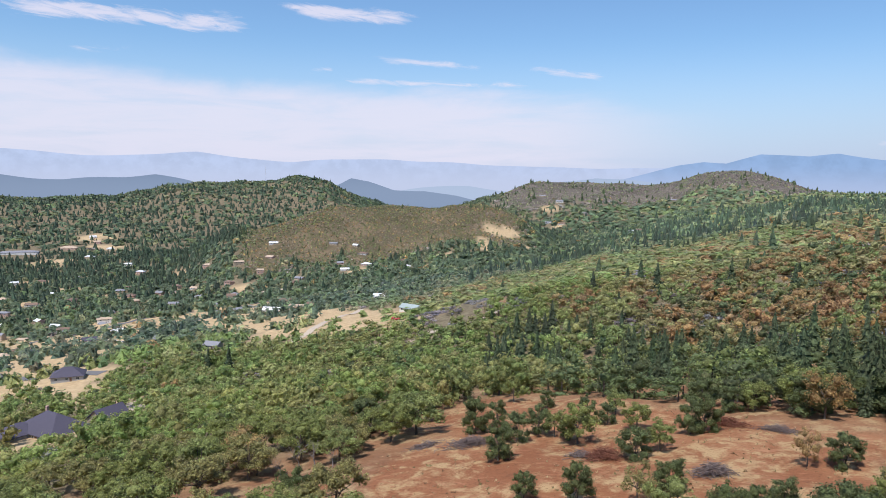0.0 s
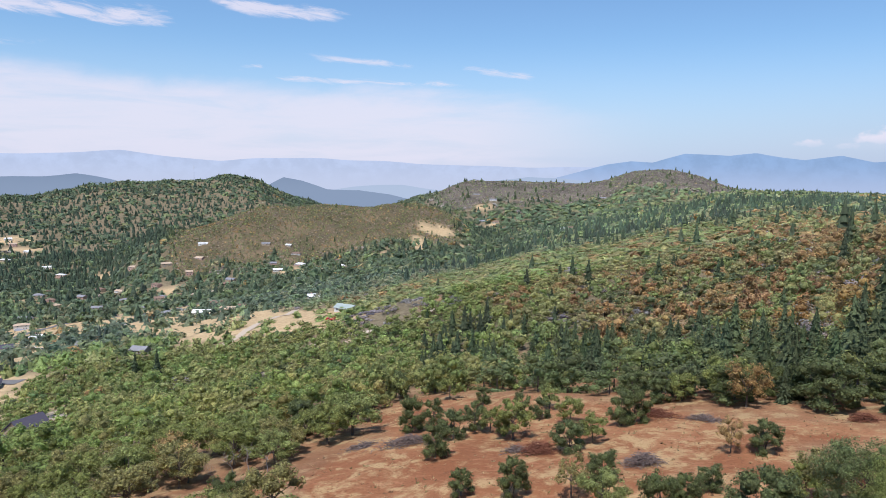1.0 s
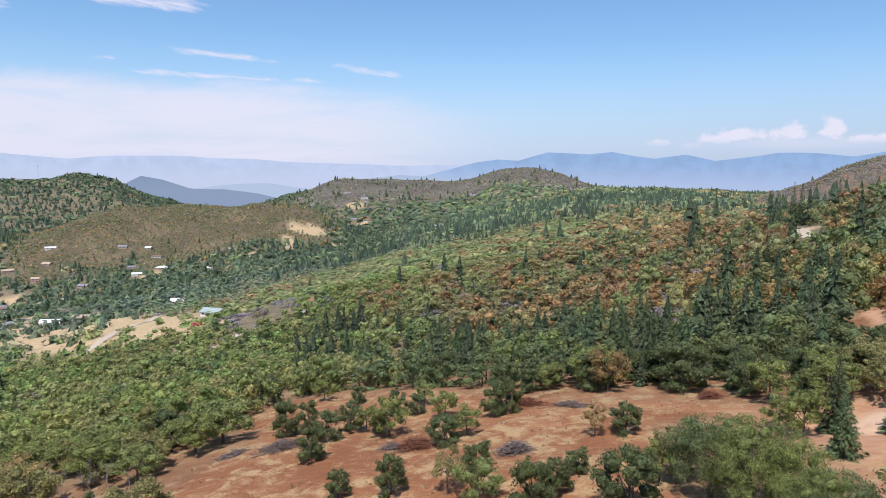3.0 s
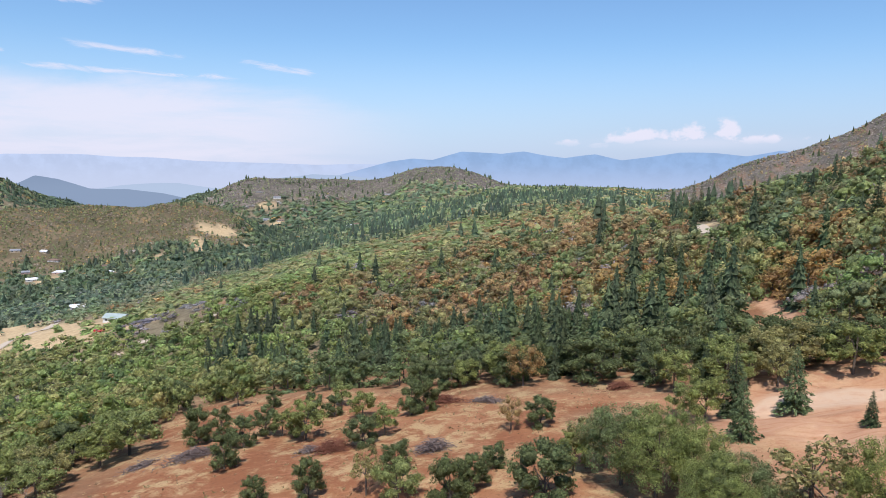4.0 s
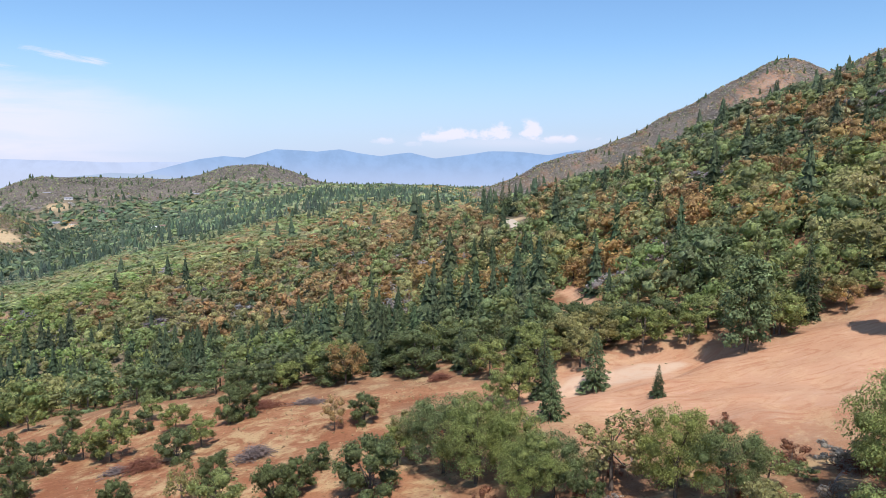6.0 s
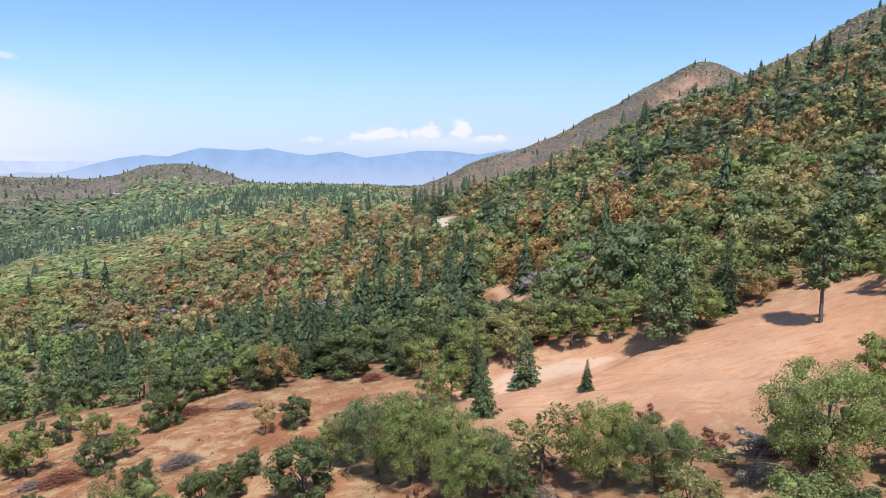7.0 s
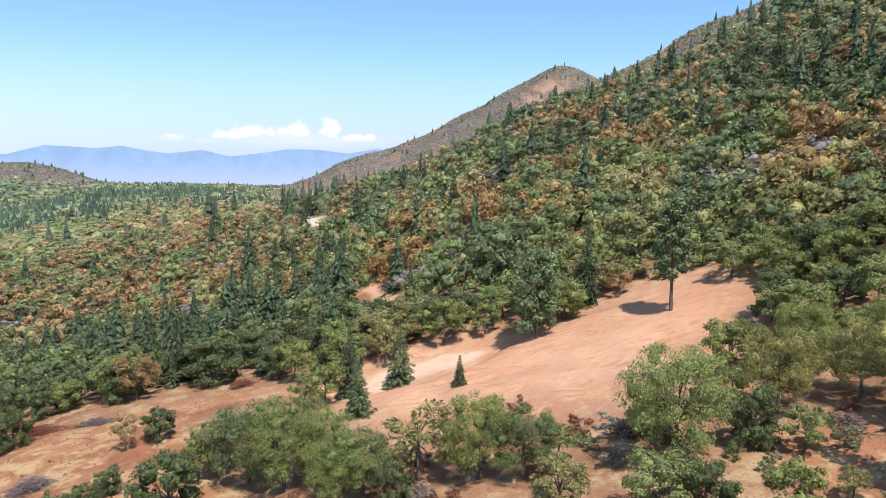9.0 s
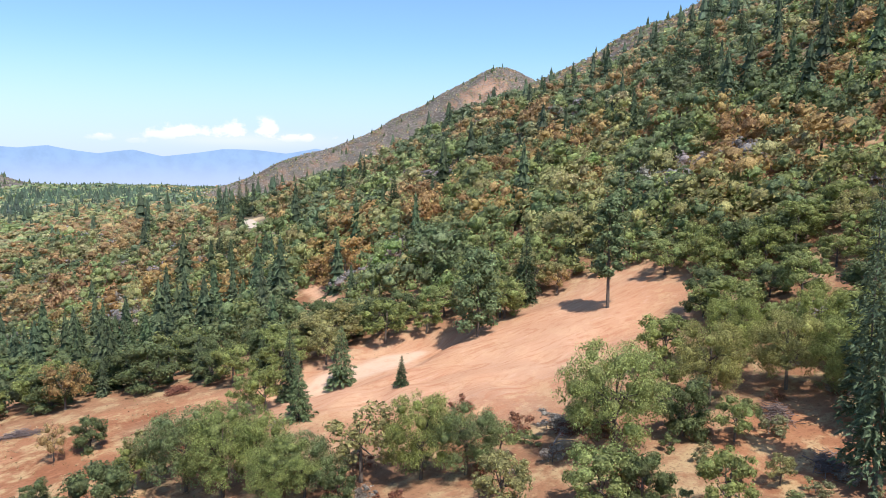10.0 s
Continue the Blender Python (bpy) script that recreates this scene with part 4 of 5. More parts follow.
def stem(rng):
    """A bare short trunk for a joined oak, one metre high overall; its last six points."""
    v = [(0.035 * math.cos(k * 2.094), 0.035 * math.sin(k * 2.094), -0.05) for k in range(3)] + [(0.02 * math.cos(k * 2.094), 0.02 * math.sin(k * 2.094), 0.5) for k in range(3)]
    f = [(k, (k + 1) % 3, 3 + (k + 1) % 3) for k in range(3)] + [(k, 3 + (k + 1) % 3, 3 + k) for k in range(3)]
    return np.array(v), np.array(f)


def joined(lo, hi, gap, seed, leaves, tiers, label, scale=1.0, singles=0, only=None):
    """All trees between two distances, joined: oaks of some tufts each, firs of a few whorls."""
    x, y, kind, rng = scatter(lo, hi, gap, seed, only)
    if singles:
        d, b = np.hypot(x, y), np.degrees(np.arctan2(x, y))
        order = np.argsort(np.where((b > -36) & (b < 96) & (kind < 4), d, 1e9))
        for q in order[:singles]:
            h = rng.uniform(4.6, 8.0)
            plant(KINDS[kind[q]], rng.randint(0, 9), float(x[q]), float(y[q]), h, h * rng.uniform(0.85, 1.15), rng, group="oaks of the near wood")
        x, y, kind = x[order[singles:]], y[order[singles:]], kind[order[singles:]]
    z = height(x, y)
    n, s = x * C32 - y * S32, x * S32 + y * C32
    low = 1 - 0.45 * step(300, 380, s) * step(-20, -60, n) * step(-420, -300, n) * step(900, 700, s)
    big, wet = big_oaks(x, y), step(-300, -420, n) * step(1300, 1000, np.hypot(x, y))
    hills = dry_hills(x, y)
    mauve = (np.hypot(x, y) > 1950) | (np.degrees(np.arctan2(x, y)) > 36)
    low = low * (1 - 0.45 * hills)
    upper = step(-40, 30, n) * step(600, 450, np.hypot(x, y)) * step(140, 190, np.hypot(x, y))
    sx, sy = (height(x + 2, y) - height(x - 2, y)) / 4, (height(x, y + 2) - height(x, y - 2)) / 4
    shapes = []
    for i in range(14):
        r = np.random.RandomState(100 + i)
        if leaves > 30:
            c, rad = oak_clumps(r, 1.0, 1.0, 0.05, 7 if leaves > 300 else 6)
            sc, sr = sprays(c, rad, r, 5)
            shapes.append(merge(cores(c, rad * 0.72, r), loose(tufts(np.concatenate([c, sc]), np.concatenate([rad, sr * 1.2]), leaves, 1.2 / math.sqrt(leaves), r, 0.8, 0.7, 0.3, 0.3)), stem(r)))
        elif leaves > 10:
            c, rad = oak_clumps(r, 1.0, 1.0, 0.25, 3)
            shapes.append(merge(dome(r, 5, 1), loose(tufts(c, rad * 1.5, leaves, 0.32, r, 0.85, 0.85))))
        else:
            c, rad = oak_clumps(r, 1.0, 1.0, 0.12, 4)
            shapes.append(merge(dome(r, 4, 1), loose(tufts(c, rad * 1.25, leaves * 2, 0.42, r, 0.85, 0.8))))
    if leaves > 60:
        firs = [merge(loose(fir_tris(np.random.RandomState(260 + i), 0.97, 0.36, 8, 8)), loose(fir_boughs(np.random.RandomState(200 + i), 1.0, 0.56, tiers + 2, 9, 5, 0.075))) for i in range(8)]
    else:
        firs = [loose(fir_tris(np.random.RandomState(200 + i), 1.0, 0.46, tiers, 8 if tiers > 4 else 6)) for i in range(8)]
    groups = {}
    for k in range(6):
        who = np.nonzero(kind == k)[0]
        pool = firs if k == 5 else shapes
        var = rng.randint(0, len(pool), len(who))
        for v in range(len(pool)):
            w = who[var == v]
            if not len(w):
                continue
            if k == 5:
                h = (rng.uniform(5.5, 14.5, len(w)) if lo < 400 else rng.uniform(4.5, 14.0, len(w))) * rng.uniform(0.8, 1.15, len(w)) * min(scale, 1.4) ** 0.3 * (1.3 if lo >= 800 else 1.0) * (1 + 0.45 * upper[w])
                wide = h * rng.uniform(0.85, 1.25, len(w)) * (1.3 if lo >= 800 else 1.0) * (1 - 0.2 * upper[w])
            else:
                h = rng.uniform(3.3, 6.9, len(w)) * (0.62 if k == 4 else 1.0) * scale * low[w] * (1 + 0.25 * big[w]) * (1 + 0.3 * wet[w])
                wide = np.maximum(h * rng.uniform(0.85, 1.25, len(w)), gap * (1.0 - 0.36 * hills[w] - 0.3 * step(-220, -300, n[w]) * step(1300, 1100, np.hypot(x[w], y[w]))) * rng.uniform(1.0, 1.42, len(w)))
            a = rng.uniform(0, 6.283, len(w))
            t, f = pool[v]
            X = (t[None, :, 0] * np.cos(a)[:, None] - t[None, :, 1] * np.sin(a)[:, None]) * wide[:, None] + x[w][:, None]
            Y = (t[None, :, 0] * np.sin(a)[:, None] + t[None, :, 1] * np.cos(a)[:, None]) * wide[:, None] + y[w][:, None]
            Z = t[None, :, 2] * h[:, None] + z[w][:, None] - 0.1 * h[:, None]
            if k != 5:
                Z = Z + (0.9 if lo >= 800 else 0.4) * (sx[w][:, None] * (X - x[w][:, None]) + sy[w][:, None] * (Y - y[w][:, None]))
            pts = np.stack([X, Y, Z], -1).reshape(-1, 3)
            fs = (f[None] + (np.arange(len(w)) * len(t))[:, None, None]).reshape(-1, 3)
            tint = TINT[k] * rng.uniform(0.82, 1.18, (len(w), 1)) * rng.uniform(0.94, 1.06, (len(w), 3))
            if k != 5:
                # dry brush drawn to one brown; the far mauve-grey has haze in it
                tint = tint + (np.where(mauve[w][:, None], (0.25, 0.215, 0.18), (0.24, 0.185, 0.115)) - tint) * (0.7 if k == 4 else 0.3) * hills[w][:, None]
            if k < 3:
                tint = tint * (1 + np.array((0.0, 0.08, -0.08)) * (step(-60, -120, n[w]) * (np.hypot(x[w], y[w]) < 450))[:, None])
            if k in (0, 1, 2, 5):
                tint = tint * (1 + (np.array((0.76, 0.83, 1.1)) - 1) * (1 - hills[w][:, None]) * (step(420, 560, np.hypot(x[w], y[w])) * step(-230, -330, n[w]) + (1 - step(-230, -330, n[w])) * step(620, 800, np.hypot(x[w], y[w])))[:, None])  # valley firs and oaks, bluer with distance: haze mixed into the leaf colour
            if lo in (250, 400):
                tint = tint * np.array((1.03, 1.05, 1.22))  # slopes from 250 to 800 m paler and bluer, haze put into the tint
            # far eastern valley trees lightened in colour to stand in for haze
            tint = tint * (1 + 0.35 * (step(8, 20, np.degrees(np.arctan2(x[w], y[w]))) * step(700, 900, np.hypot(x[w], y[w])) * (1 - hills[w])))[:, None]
            tint = np.repeat(tint[:, None], len(t), axis=1)
            if k != 5 and leaves > 30:
                tint[:, -6:] = (0.12, 0.095, 0.075)
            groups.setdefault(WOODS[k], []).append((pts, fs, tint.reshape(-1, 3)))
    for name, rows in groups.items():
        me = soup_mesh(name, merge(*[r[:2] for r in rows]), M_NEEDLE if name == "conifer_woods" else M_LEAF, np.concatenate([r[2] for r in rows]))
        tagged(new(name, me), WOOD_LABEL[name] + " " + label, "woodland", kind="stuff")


WOOD_LABEL = {"oak_woods": "dense green oak woodland", "dry_oak_woods": "rust-brown drought-dried oak woodland", "grey_brush": "bare grey brush and dead shrubs", "conifer_woods": "dark green fir and pine woodland"}


# ---- houses, roads and things in the valley ----
def part(name, bm, material, parent, label=""):
    me = bpy.data.meshes.new(name)
    bm.to_mesh(me)
    bm.free()
    me.materials.append(material)
    ob = new(name, me)
    ob.parent = parent
    if label:
        ob["label"] = label
    return ob


def box(bm, x0, y0, z0, x1, y1, z1, bevel=0.0):
    m = Matrix.Translation(((x0 + x1) / 2, (y0 + y1) / 2, (z0 + z1) / 2)) @ Matrix.Diagonal((x1 - x0, y1 - y0, z1 - z0, 1))
    made = bmesh.ops.create_cube(bm, size=1.0, matrix=m)["verts"]
    if bevel:
        bmesh.ops.bevel(bm, geom=list({e for v in made for e in v.link_edges}), offset=bevel, segments=2, affect="EDGES")
    return bm


def slab(bm, pts, thick):
    """A flat roof plane with thickness, from its corners."""
    top = [bm.verts.new(p) for p in pts]
    low = [bm.verts.new((p[0], p[1], p[2] - thick)) for p in pts]
    bm.faces.new(top)
    bm.faces.new(low[::-1])
    for i in range(len(pts)):
        j = (i + 1) % len(pts)
        bm.faces.new((top[j], top[i], low[i], low[j]))


def gable(bm, w, d, z, rise, over=0.5):
    a, b = w / 2 + over, d / 2 + over
    e = z - rise * over / (d / 2)
    slab(bm, [(-a, -b, e), (a, -b, e), (a, 0, z + rise), (-a, 0, z + rise)], 0.22)
    slab(bm, [(-a, 0, z + rise), (a, 0, z + rise), (a, b, e), (-a, b, e)], 0.22)


def hip(bm, w, d, z, rise, over=0.6):
    a, b = w / 2 + over, d / 2 + over
    r = max(w / 2 - d / 2, 0.3)
    e, t = z - 0.15, z + rise
    slab(bm, [(-a, -b, e), (a, -b, e), (r, 0, t), (-r, 0, t)], 0.2)
    slab(bm, [(a, b, e), (-a, b, e), (-r, 0, t), (r, 0, t)], 0.2)
    slab(bm, [(a, -b, e), (a, b, e), (r, 0, t)], 0.2)
    slab(bm, [(-a, b, e), (-a, -b, e), (-r, 0, t)], 0.2)


def plain(name, col, rough=0.8, spec=0.3):
    def build(N):
        v = place(N)
        c = N.mix(N.noise(v, 1.7, 5, 0.7), tuple(q * 0.86 for q in col), tuple(min(q * 1.12, 0.95) for q in col))
        return N.mix(N.ramp(N.noise(v, 0.35, 4), 0.5, 0.75, 0, 0.3), c, tuple(q * 0.75 for q in col))
    return surface(name, build, rough, spec)


ROOF = {"slate": plain("slate_blue_shingles", (0.085, 0.078, 0.108)), "grey": plain("grey_shingles", (0.26, 0.26, 0.28)), "brown": plain("brown_shingles", (0.22, 0.15, 0.115)),
        "white": plain("white_metal_roof", (0.74, 0.74, 0.74), 0.45, 0.5), "tan": plain("tan_roof", (0.5, 0.38, 0.28)), "green": plain("grey_green_metal_roof", (0.36, 0.42, 0.40), 0.5, 0.5)}
WALL = {"white": plain("white_siding", (0.72, 0.70, 0.66)), "tan": plain("tan_siding", (0.48, 0.38, 0.28)), "grey": plain("grey_siding", (0.36, 0.36, 0.37)), "brick": plain("pinkish_stucco", (0.5, 0.33, 0.27))}
M_TRIM = plain("white_trim", (0.76, 0.75, 0.72), 0.6)
M_DOOR = plain("dark_door", (0.16, 0.09, 0.06), 0.5)
M_GLASS = surface("window_glass", lambda N: (0.03, 0.04, 0.05), 0.08, 0.6)
M_ROAD = surface("worn_asphalt", lambda N: N.mix(N.noise(place(N), 0.6, 6, 0.7), (0.13, 0.13, 0.135), (0.22, 0.215, 0.21)), 0.95, 0.1)
M_GRAVEL = surface("pale_gravel", lambda N: N.mix(N.noise(place(N), 0.9, 6, 0.7), (0.42, 0.34, 0.26), (0.58, 0.49, 0.39)), 0.97, 0.05)
M_STEEL = surface("galvanised_steel", lambda N: (0.45, 0.46, 0.47), 0.5, 0.5)
M_RUBBER = surface("black_rubber", lambda N: (0.02, 0.02, 0.02), 0.9, 0.2)


def window(house, x, y, z, w, h, side):
    """A window on a long wall (side -1 front, 1 back)."""
    bm = bmesh.new()
    for q in ((-w / 2 - 0.1, -h / 2 - 0.1, w / 2 + 0.1, -h / 2), (-w / 2 - 0.1, h / 2, w / 2 + 0.1, h / 2 + 0.1), (-w / 2 - 0.1, -h / 2, -w / 2, h / 2), (w / 2, -h / 2, w / 2 + 0.1, h / 2), (-0.03, -h / 2, 0.03, h / 2)):
        box(bm, x + q[0], min(y, y + side * 0.1), z + q[1], x + q[2], max(y, y + side * 0.1), z + q[3])
    fr = part("window", bm, M_TRIM, house)
    bm = bmesh.new()
    box(bm, x - w / 2, min(y, y + side * 0.04), z - h / 2, x + w / 2, max(y, y + side * 0.04), z + h / 2)
    part("pane", bm, M_GLASS, fr)


def house(x, y, w, d, turn, roof, wall, label, storeys=1, style="gable", wing=None, chimney=False, name="house", windows=3, yard=2, pitch=0.24):
    base = tagged(new(name), label, "house" if name == "house" else "building", "houses of the valley")
    z = float(min(height(x + dx, y + dy) for dx in (-w / 3, w / 3) for dy in (-d / 3, d / 3))) + 0.5
    h = 2.8 * storeys
    bm = bmesh.new()
    box(bm, -w / 2, -d / 2, -4.0, w / 2, d / 2, h)
    rise = d * pitch
    if style == "gable":
        for sx in (-w / 2 + 0.12, w / 2 - 0.12):
            slab(bm, [(sx - 0.1, -d / 2, h), (sx + 0.1, -d / 2, h), (sx + 0.1, 0, h + rise - 0.05), (sx - 0.1, 0, h + rise - 0.05)], 0.12)
            a = [bm.verts.new(p) for p in ((sx, -d / 2, h), (sx, d / 2, h), (sx, 0, h + rise - 0.1))]
            bm.faces.new(a)
    part("wall", bm, WALL[wall], base)
    bm = bmesh.new()
    (gable if style == "gable" else hip)(bm, w, d, h, rise)
    part("roof", bm, ROOF[roof], base)
    if wing:
        wx, wy, ww, wd = wing
        bm = bmesh.new()
        box(bm, wx - ww / 2, wy - wd / 2, -4.0, wx + ww / 2, wy + wd / 2, h - 0.1)
        part("wing_wall", bm, WALL[wall], base)
        bm = bmesh.new()
        hip(bm, wd, ww, h - 0.1, ww * 0.25)
        bmesh.ops.rotate(bm, verts=bm.verts, cent=(0, 0, 0), matrix=Matrix.Rotation(radians(90), 3, "Z"))
        bmesh.ops.translate(bm, verts=bm.verts, vec=(wx, wy, 0))
        part("wing_roof", bm, ROOF[roof], base)
    bm = bmesh.new()
    box(bm, w * 0.08, -d / 2 - 0.08, 0.0, w * 0.08 + 1.0, -d / 2 + 0.02, 2.05)
    part("door", bm, M_DOOR, base)
    for s in range(storeys):
        for k in range(windows):
            wx = -w / 2 + w * (k + 0.5) / windows
            if abs(wx - w * 0.08 - 0.5) > 1.3 or s:
                window(base, wx, -d / 2, 1.5 + 2.8 * s, 1.4, 1.1, -1)
            window(base, wx, d / 2, 1.5 + 2.8 * s, 1.3, 1.1, 1)
    if chimney:
        bm = bmesh.new()
        box(bm, -w * 0.2 - 0.4, 0.5, h, -w * 0.2 + 0.4, 1.2, h + rise + 0.8)
        box(bm, -w * 0.2 - 0.5, 0.4, h + rise + 0.8, -w * 0.2 + 0.5, 1.3, h + rise + 0.95)
        part("chimney", bm, WALL["brick"], base)
    base.matrix_basis = pose(x, y, z, 0, 0, turn)
    BUILT.append((x, y, max(w, d) * 0.5 + 3.5))
    # open yard on the side that faces the slope
    dd = math.hypot(x, y)
    for k in range(1, yard + 1):
        BUILT.append((x * (1 - (w * 0.5 + k * 5) / dd), y * (1 - (w * 0.5 + k * 5) / dd), w * 0.45 + 2))
    return base


def ribbon(name, label, line, wide, mat, category="road"):
    """A road laid on the ground along a line."""
    pts = []
    for (x0, y0), (x1, y1) in zip(line, line[1:]):
        m = max(2, int(math.hypot(x1 - x0, y1 - y0) / 4))
        pts += [(x0 + (x1 - x0) * k / m, y0 + (y1 - y0) * k / m) for k in range(m)]
    pts = np.array(pts + [line[-1]], float)
    for _ in range(6):
        pts[1:-1] = (pts[:-2] + 2 * pts[1:-1] + pts[2:]) / 4
    g = np.gradient(pts, axis=0)
    g /= np.linalg.norm(g, axis=1)[:, None]
    side = np.stack([-g[:, 1], g[:, 0]], -1)
    rows = []
    for f in (-0.5, -0.25, 0, 0.25, 0.5):
        p = pts + side * wide * f
        rows.append(np.column_stack([p, height(p[:, 0], p[:, 1]) + 0.25]))
    v = np.stack(rows, 1)
    n = len(pts)
    i, j = np.meshgrid(np.arange(n - 1), np.arange(4), indexing="ij")
    faces = np.stack([i * 5 + j, (i + 1) * 5 + j, (i + 1) * 5 + j + 1, i * 5 + j + 1], -1).reshape(-1, 4)[:, ::-1]
    for px, py in pts[::2]:
        BUILT.append((px, py, wide * 0.5 + 1.5))
        dd = math.hypot(px, py)
        BUILT.append((px * (1 - 4.5 / dd), py * (1 - 4.5 / dd), wide * 0.4 + 1.5))
    return tagged(new(name, sheet(name, v.reshape(-1, 3), faces, mat)), label, category, kind="structure")


ribbon("road", "grey asphalt street through the valley", [(-430, 720), (-365, 790), (-340, 830), (-300, 885), (-210, 935), (-120, 985), (-60, 1020)], 9, M_ROAD)
ribbon("road_lane", "narrow asphalt lane ending in a turning circle", [(-330, 490), (-280, 440), (-242, 412), (-210, 385), (-180, 368)], 7, M_ROAD)
ribbon("road_track", "pale gravel track beside a brushy field", [(-34, 352), (-6, 351), (5, 350), (16, 351), (24, 356), (30, 366)], 4, M_GRAVEL)
ribbon("road_drive", "gravel drive through the dry field", [(-90, 400), (-78, 412), (-76, 440), (-66, 470), (-58, 505)], 6, M_GRAVEL)
ribbon("road_yard", "pale concrete driveway by the large house", [(-125, 285), (-118, 262), (-112, 244)], 9, M_GRAVEL)
ribbon("road_cut", "short pale road cut on the wooded slope", [(248, 280), (240, 264), (230, 250), (224, 240)], 5, M_GRAVEL)
ribbon("road_far", "valley street between trees and houses", [(-330, 1010), (-250, 1040), (-150, 1010), (-100, 1000), (-20, 1040)], 8, M_GRAVEL)

house(-126, 223, 19, 14, -28, "slate", "grey", "large house with dark slate-blue hip roof", 1, "hip", (-6.5, -7.5, 10, 12), True, yard=4, pitch=0.36)
house(-112, 232, 10, 9, 62, "slate", "tan", "garage wing with dark slate-blue roof and pale front", 1, "gable", name="garage", windows=1, pitch=0.4)
house(-195, 362, 15, 11, 20, "slate", "grey", "grey house with a dark hip roof among oaks", 1, "hip", pitch=0.34)
house(-329, 562, 18, 12, 12, "slate", "white", "white-walled house with dark hip roof in dry grass", 1, "hip", chimney=True, pitch=0.32, yard=4)
house(-311, 615, 12, 9, 30, "slate", "white", "small house with dark slate roof by the yard")
house(-134, 408, 9, 7, -15, "grey", "grey", "small grey-roofed house half hidden by trees", windows=2)
house(-207, 515, 11, 8, 10, "grey", "tan", "grey-roofed house at the edge of the oaks")
house(-20, 449, 13, 8, -35, "green", "white", "house with grey-green metal roof in a bare yard")
house(-57, 638, 11, 8, 8, "white", "white", "white house with a pale metal roof", 1, chimney=True)
house(-15, 332, 5, 5, 50, "tan", "tan", "small tan gabled shed above the oaks", name="shed", windows=1)
house(-985, 1640, 80, 30, 20, "grey", "white", "long industrial building with a low pale grey roof", 2, "hip", name="warehouse", windows=8, pitch=0.1)
house(-900, 1700, 40, 20, 10, "tan", "brick", "broad low building with tan roof", 1, "hip", name="warehouse", windows=5)


def valley_houses():
    rng = np.random.RandomState(77)
    spots = [(-396, 996), (-495, 1113), (-460, 1143), (-450, 1190), (-753, 1235), (-908, 1835), (-312, 1038), (-292, 1056), (-228, 1080), (-300, 1158), (-158, 1138), (-81, 1081), (-56, 1094),
             (-112, 1005), (-41, 1060), (289, 1953), (322, 1919), (411, 1537), (430, 1560), (-198, 1281), (-157, 1277), (300, 2158), (340, 2089), (-224, 1102), (-315, 1062), (-719, 1262),
             (-860, 1760), (-800, 1700), (-660, 1480), (-600, 1400), (-540, 1200), (-640, 1150), (-560, 1060), (-690, 1330), (-780, 1560), (-420, 1260), (-380, 1100), (520, 1700), (640, 1980), (150, 1560)]
    while len(spots) < 88:
        b, d = radians(rng.uniform(-33, -3)), rng.uniform(640, 1330)
        x, y = d * math.sin(b), d * math.cos(b)
        if min(math.hypot(x - q[0], y - q[1]) for q in spots + BUILT) > 42 and x * C32 - y * S32 < -430:
            spots.append((x, y))
    roofs, walls = ("white", "grey", "grey", "tan", "brown", "white"), ("white", "white", "tan", "brick")
    words = {"white": "pale metal", "grey": "grey shingle", "tan": "tan", "brown": "brown shingle"}
    for x, y in spots:
        r, v = roofs[rng.randint(6)], walls[rng.randint(4)]
        big = 1.0 + 0.25 * (y > 1500)
        house(x, y, rng.uniform(10, 18) * big, rng.uniform(7, 10) * big, rng.uniform(-40, 40), r, v, "valley house with " + words[r] + " roof between trees", 1 + (rng.rand() < 0.3), ("gable", "hip")[rng.randint(2)], windows=2, yard=1)


valley_houses()


# ---- parked vehicles ----
def paint_coat(name, col):
    return surface(name, lambda N: col, 0.3, 0.6)


M_RED, M_WHITE, M_SILVER = paint_coat("red_paint", (0.55, 0.04, 0.03)), paint_coat("white_paint", (0.8, 0.8, 0.8)), paint_coat("silver_paint", (0.45, 0.46, 0.48))


def vehicle(x, y, turn, mat, label, truck=False):
    base = tagged(new("pickup_truck" if truck else "car"), label, "vehicle", "parked vehicles")
    bm = bmesh.new()
    box(bm, -2.3, -0.9, 0.45, 2.3, 0.9, 1.05, 0.12)
    part("body", bm, mat, base)
    bm = bmesh.new()
    box(bm, -0.2 if truck else -1.4, -0.8, 1.04, 1.3, 0.8, 1.65, 0.18)
    cab = part("cab", bm, mat, base)
    bm = bmesh.new()
    box(bm, -0.05 if truck else -1.25, -0.83, 1.14, 1.15, 0.83, 1.5, 0.04)
    part("side_glass", bm, M_GLASS, cab)
    for wx in (-1.45, 1.45):
        for wy in (-0.82, 0.82):
            bm = bmesh.new()
            bmesh.ops.create_cone(bm, cap_ends=True, segments=14, radius1=0.36, radius2=0.36, depth=0.24, matrix=pose(wx, wy, 0.36, 90, 0, 0))
            part("wheel", bm, M_RUBBER, base)
    base.matrix_basis = pose(x, y, float(height(x, y)) + 0.02, 0, 0, turn)
    BUILT.append((x, y, 6))
    dd = math.hypot(x, y)
    BUILT.append((x * (1 - 8 / dd), y * (1 - 8 / dd), 6))


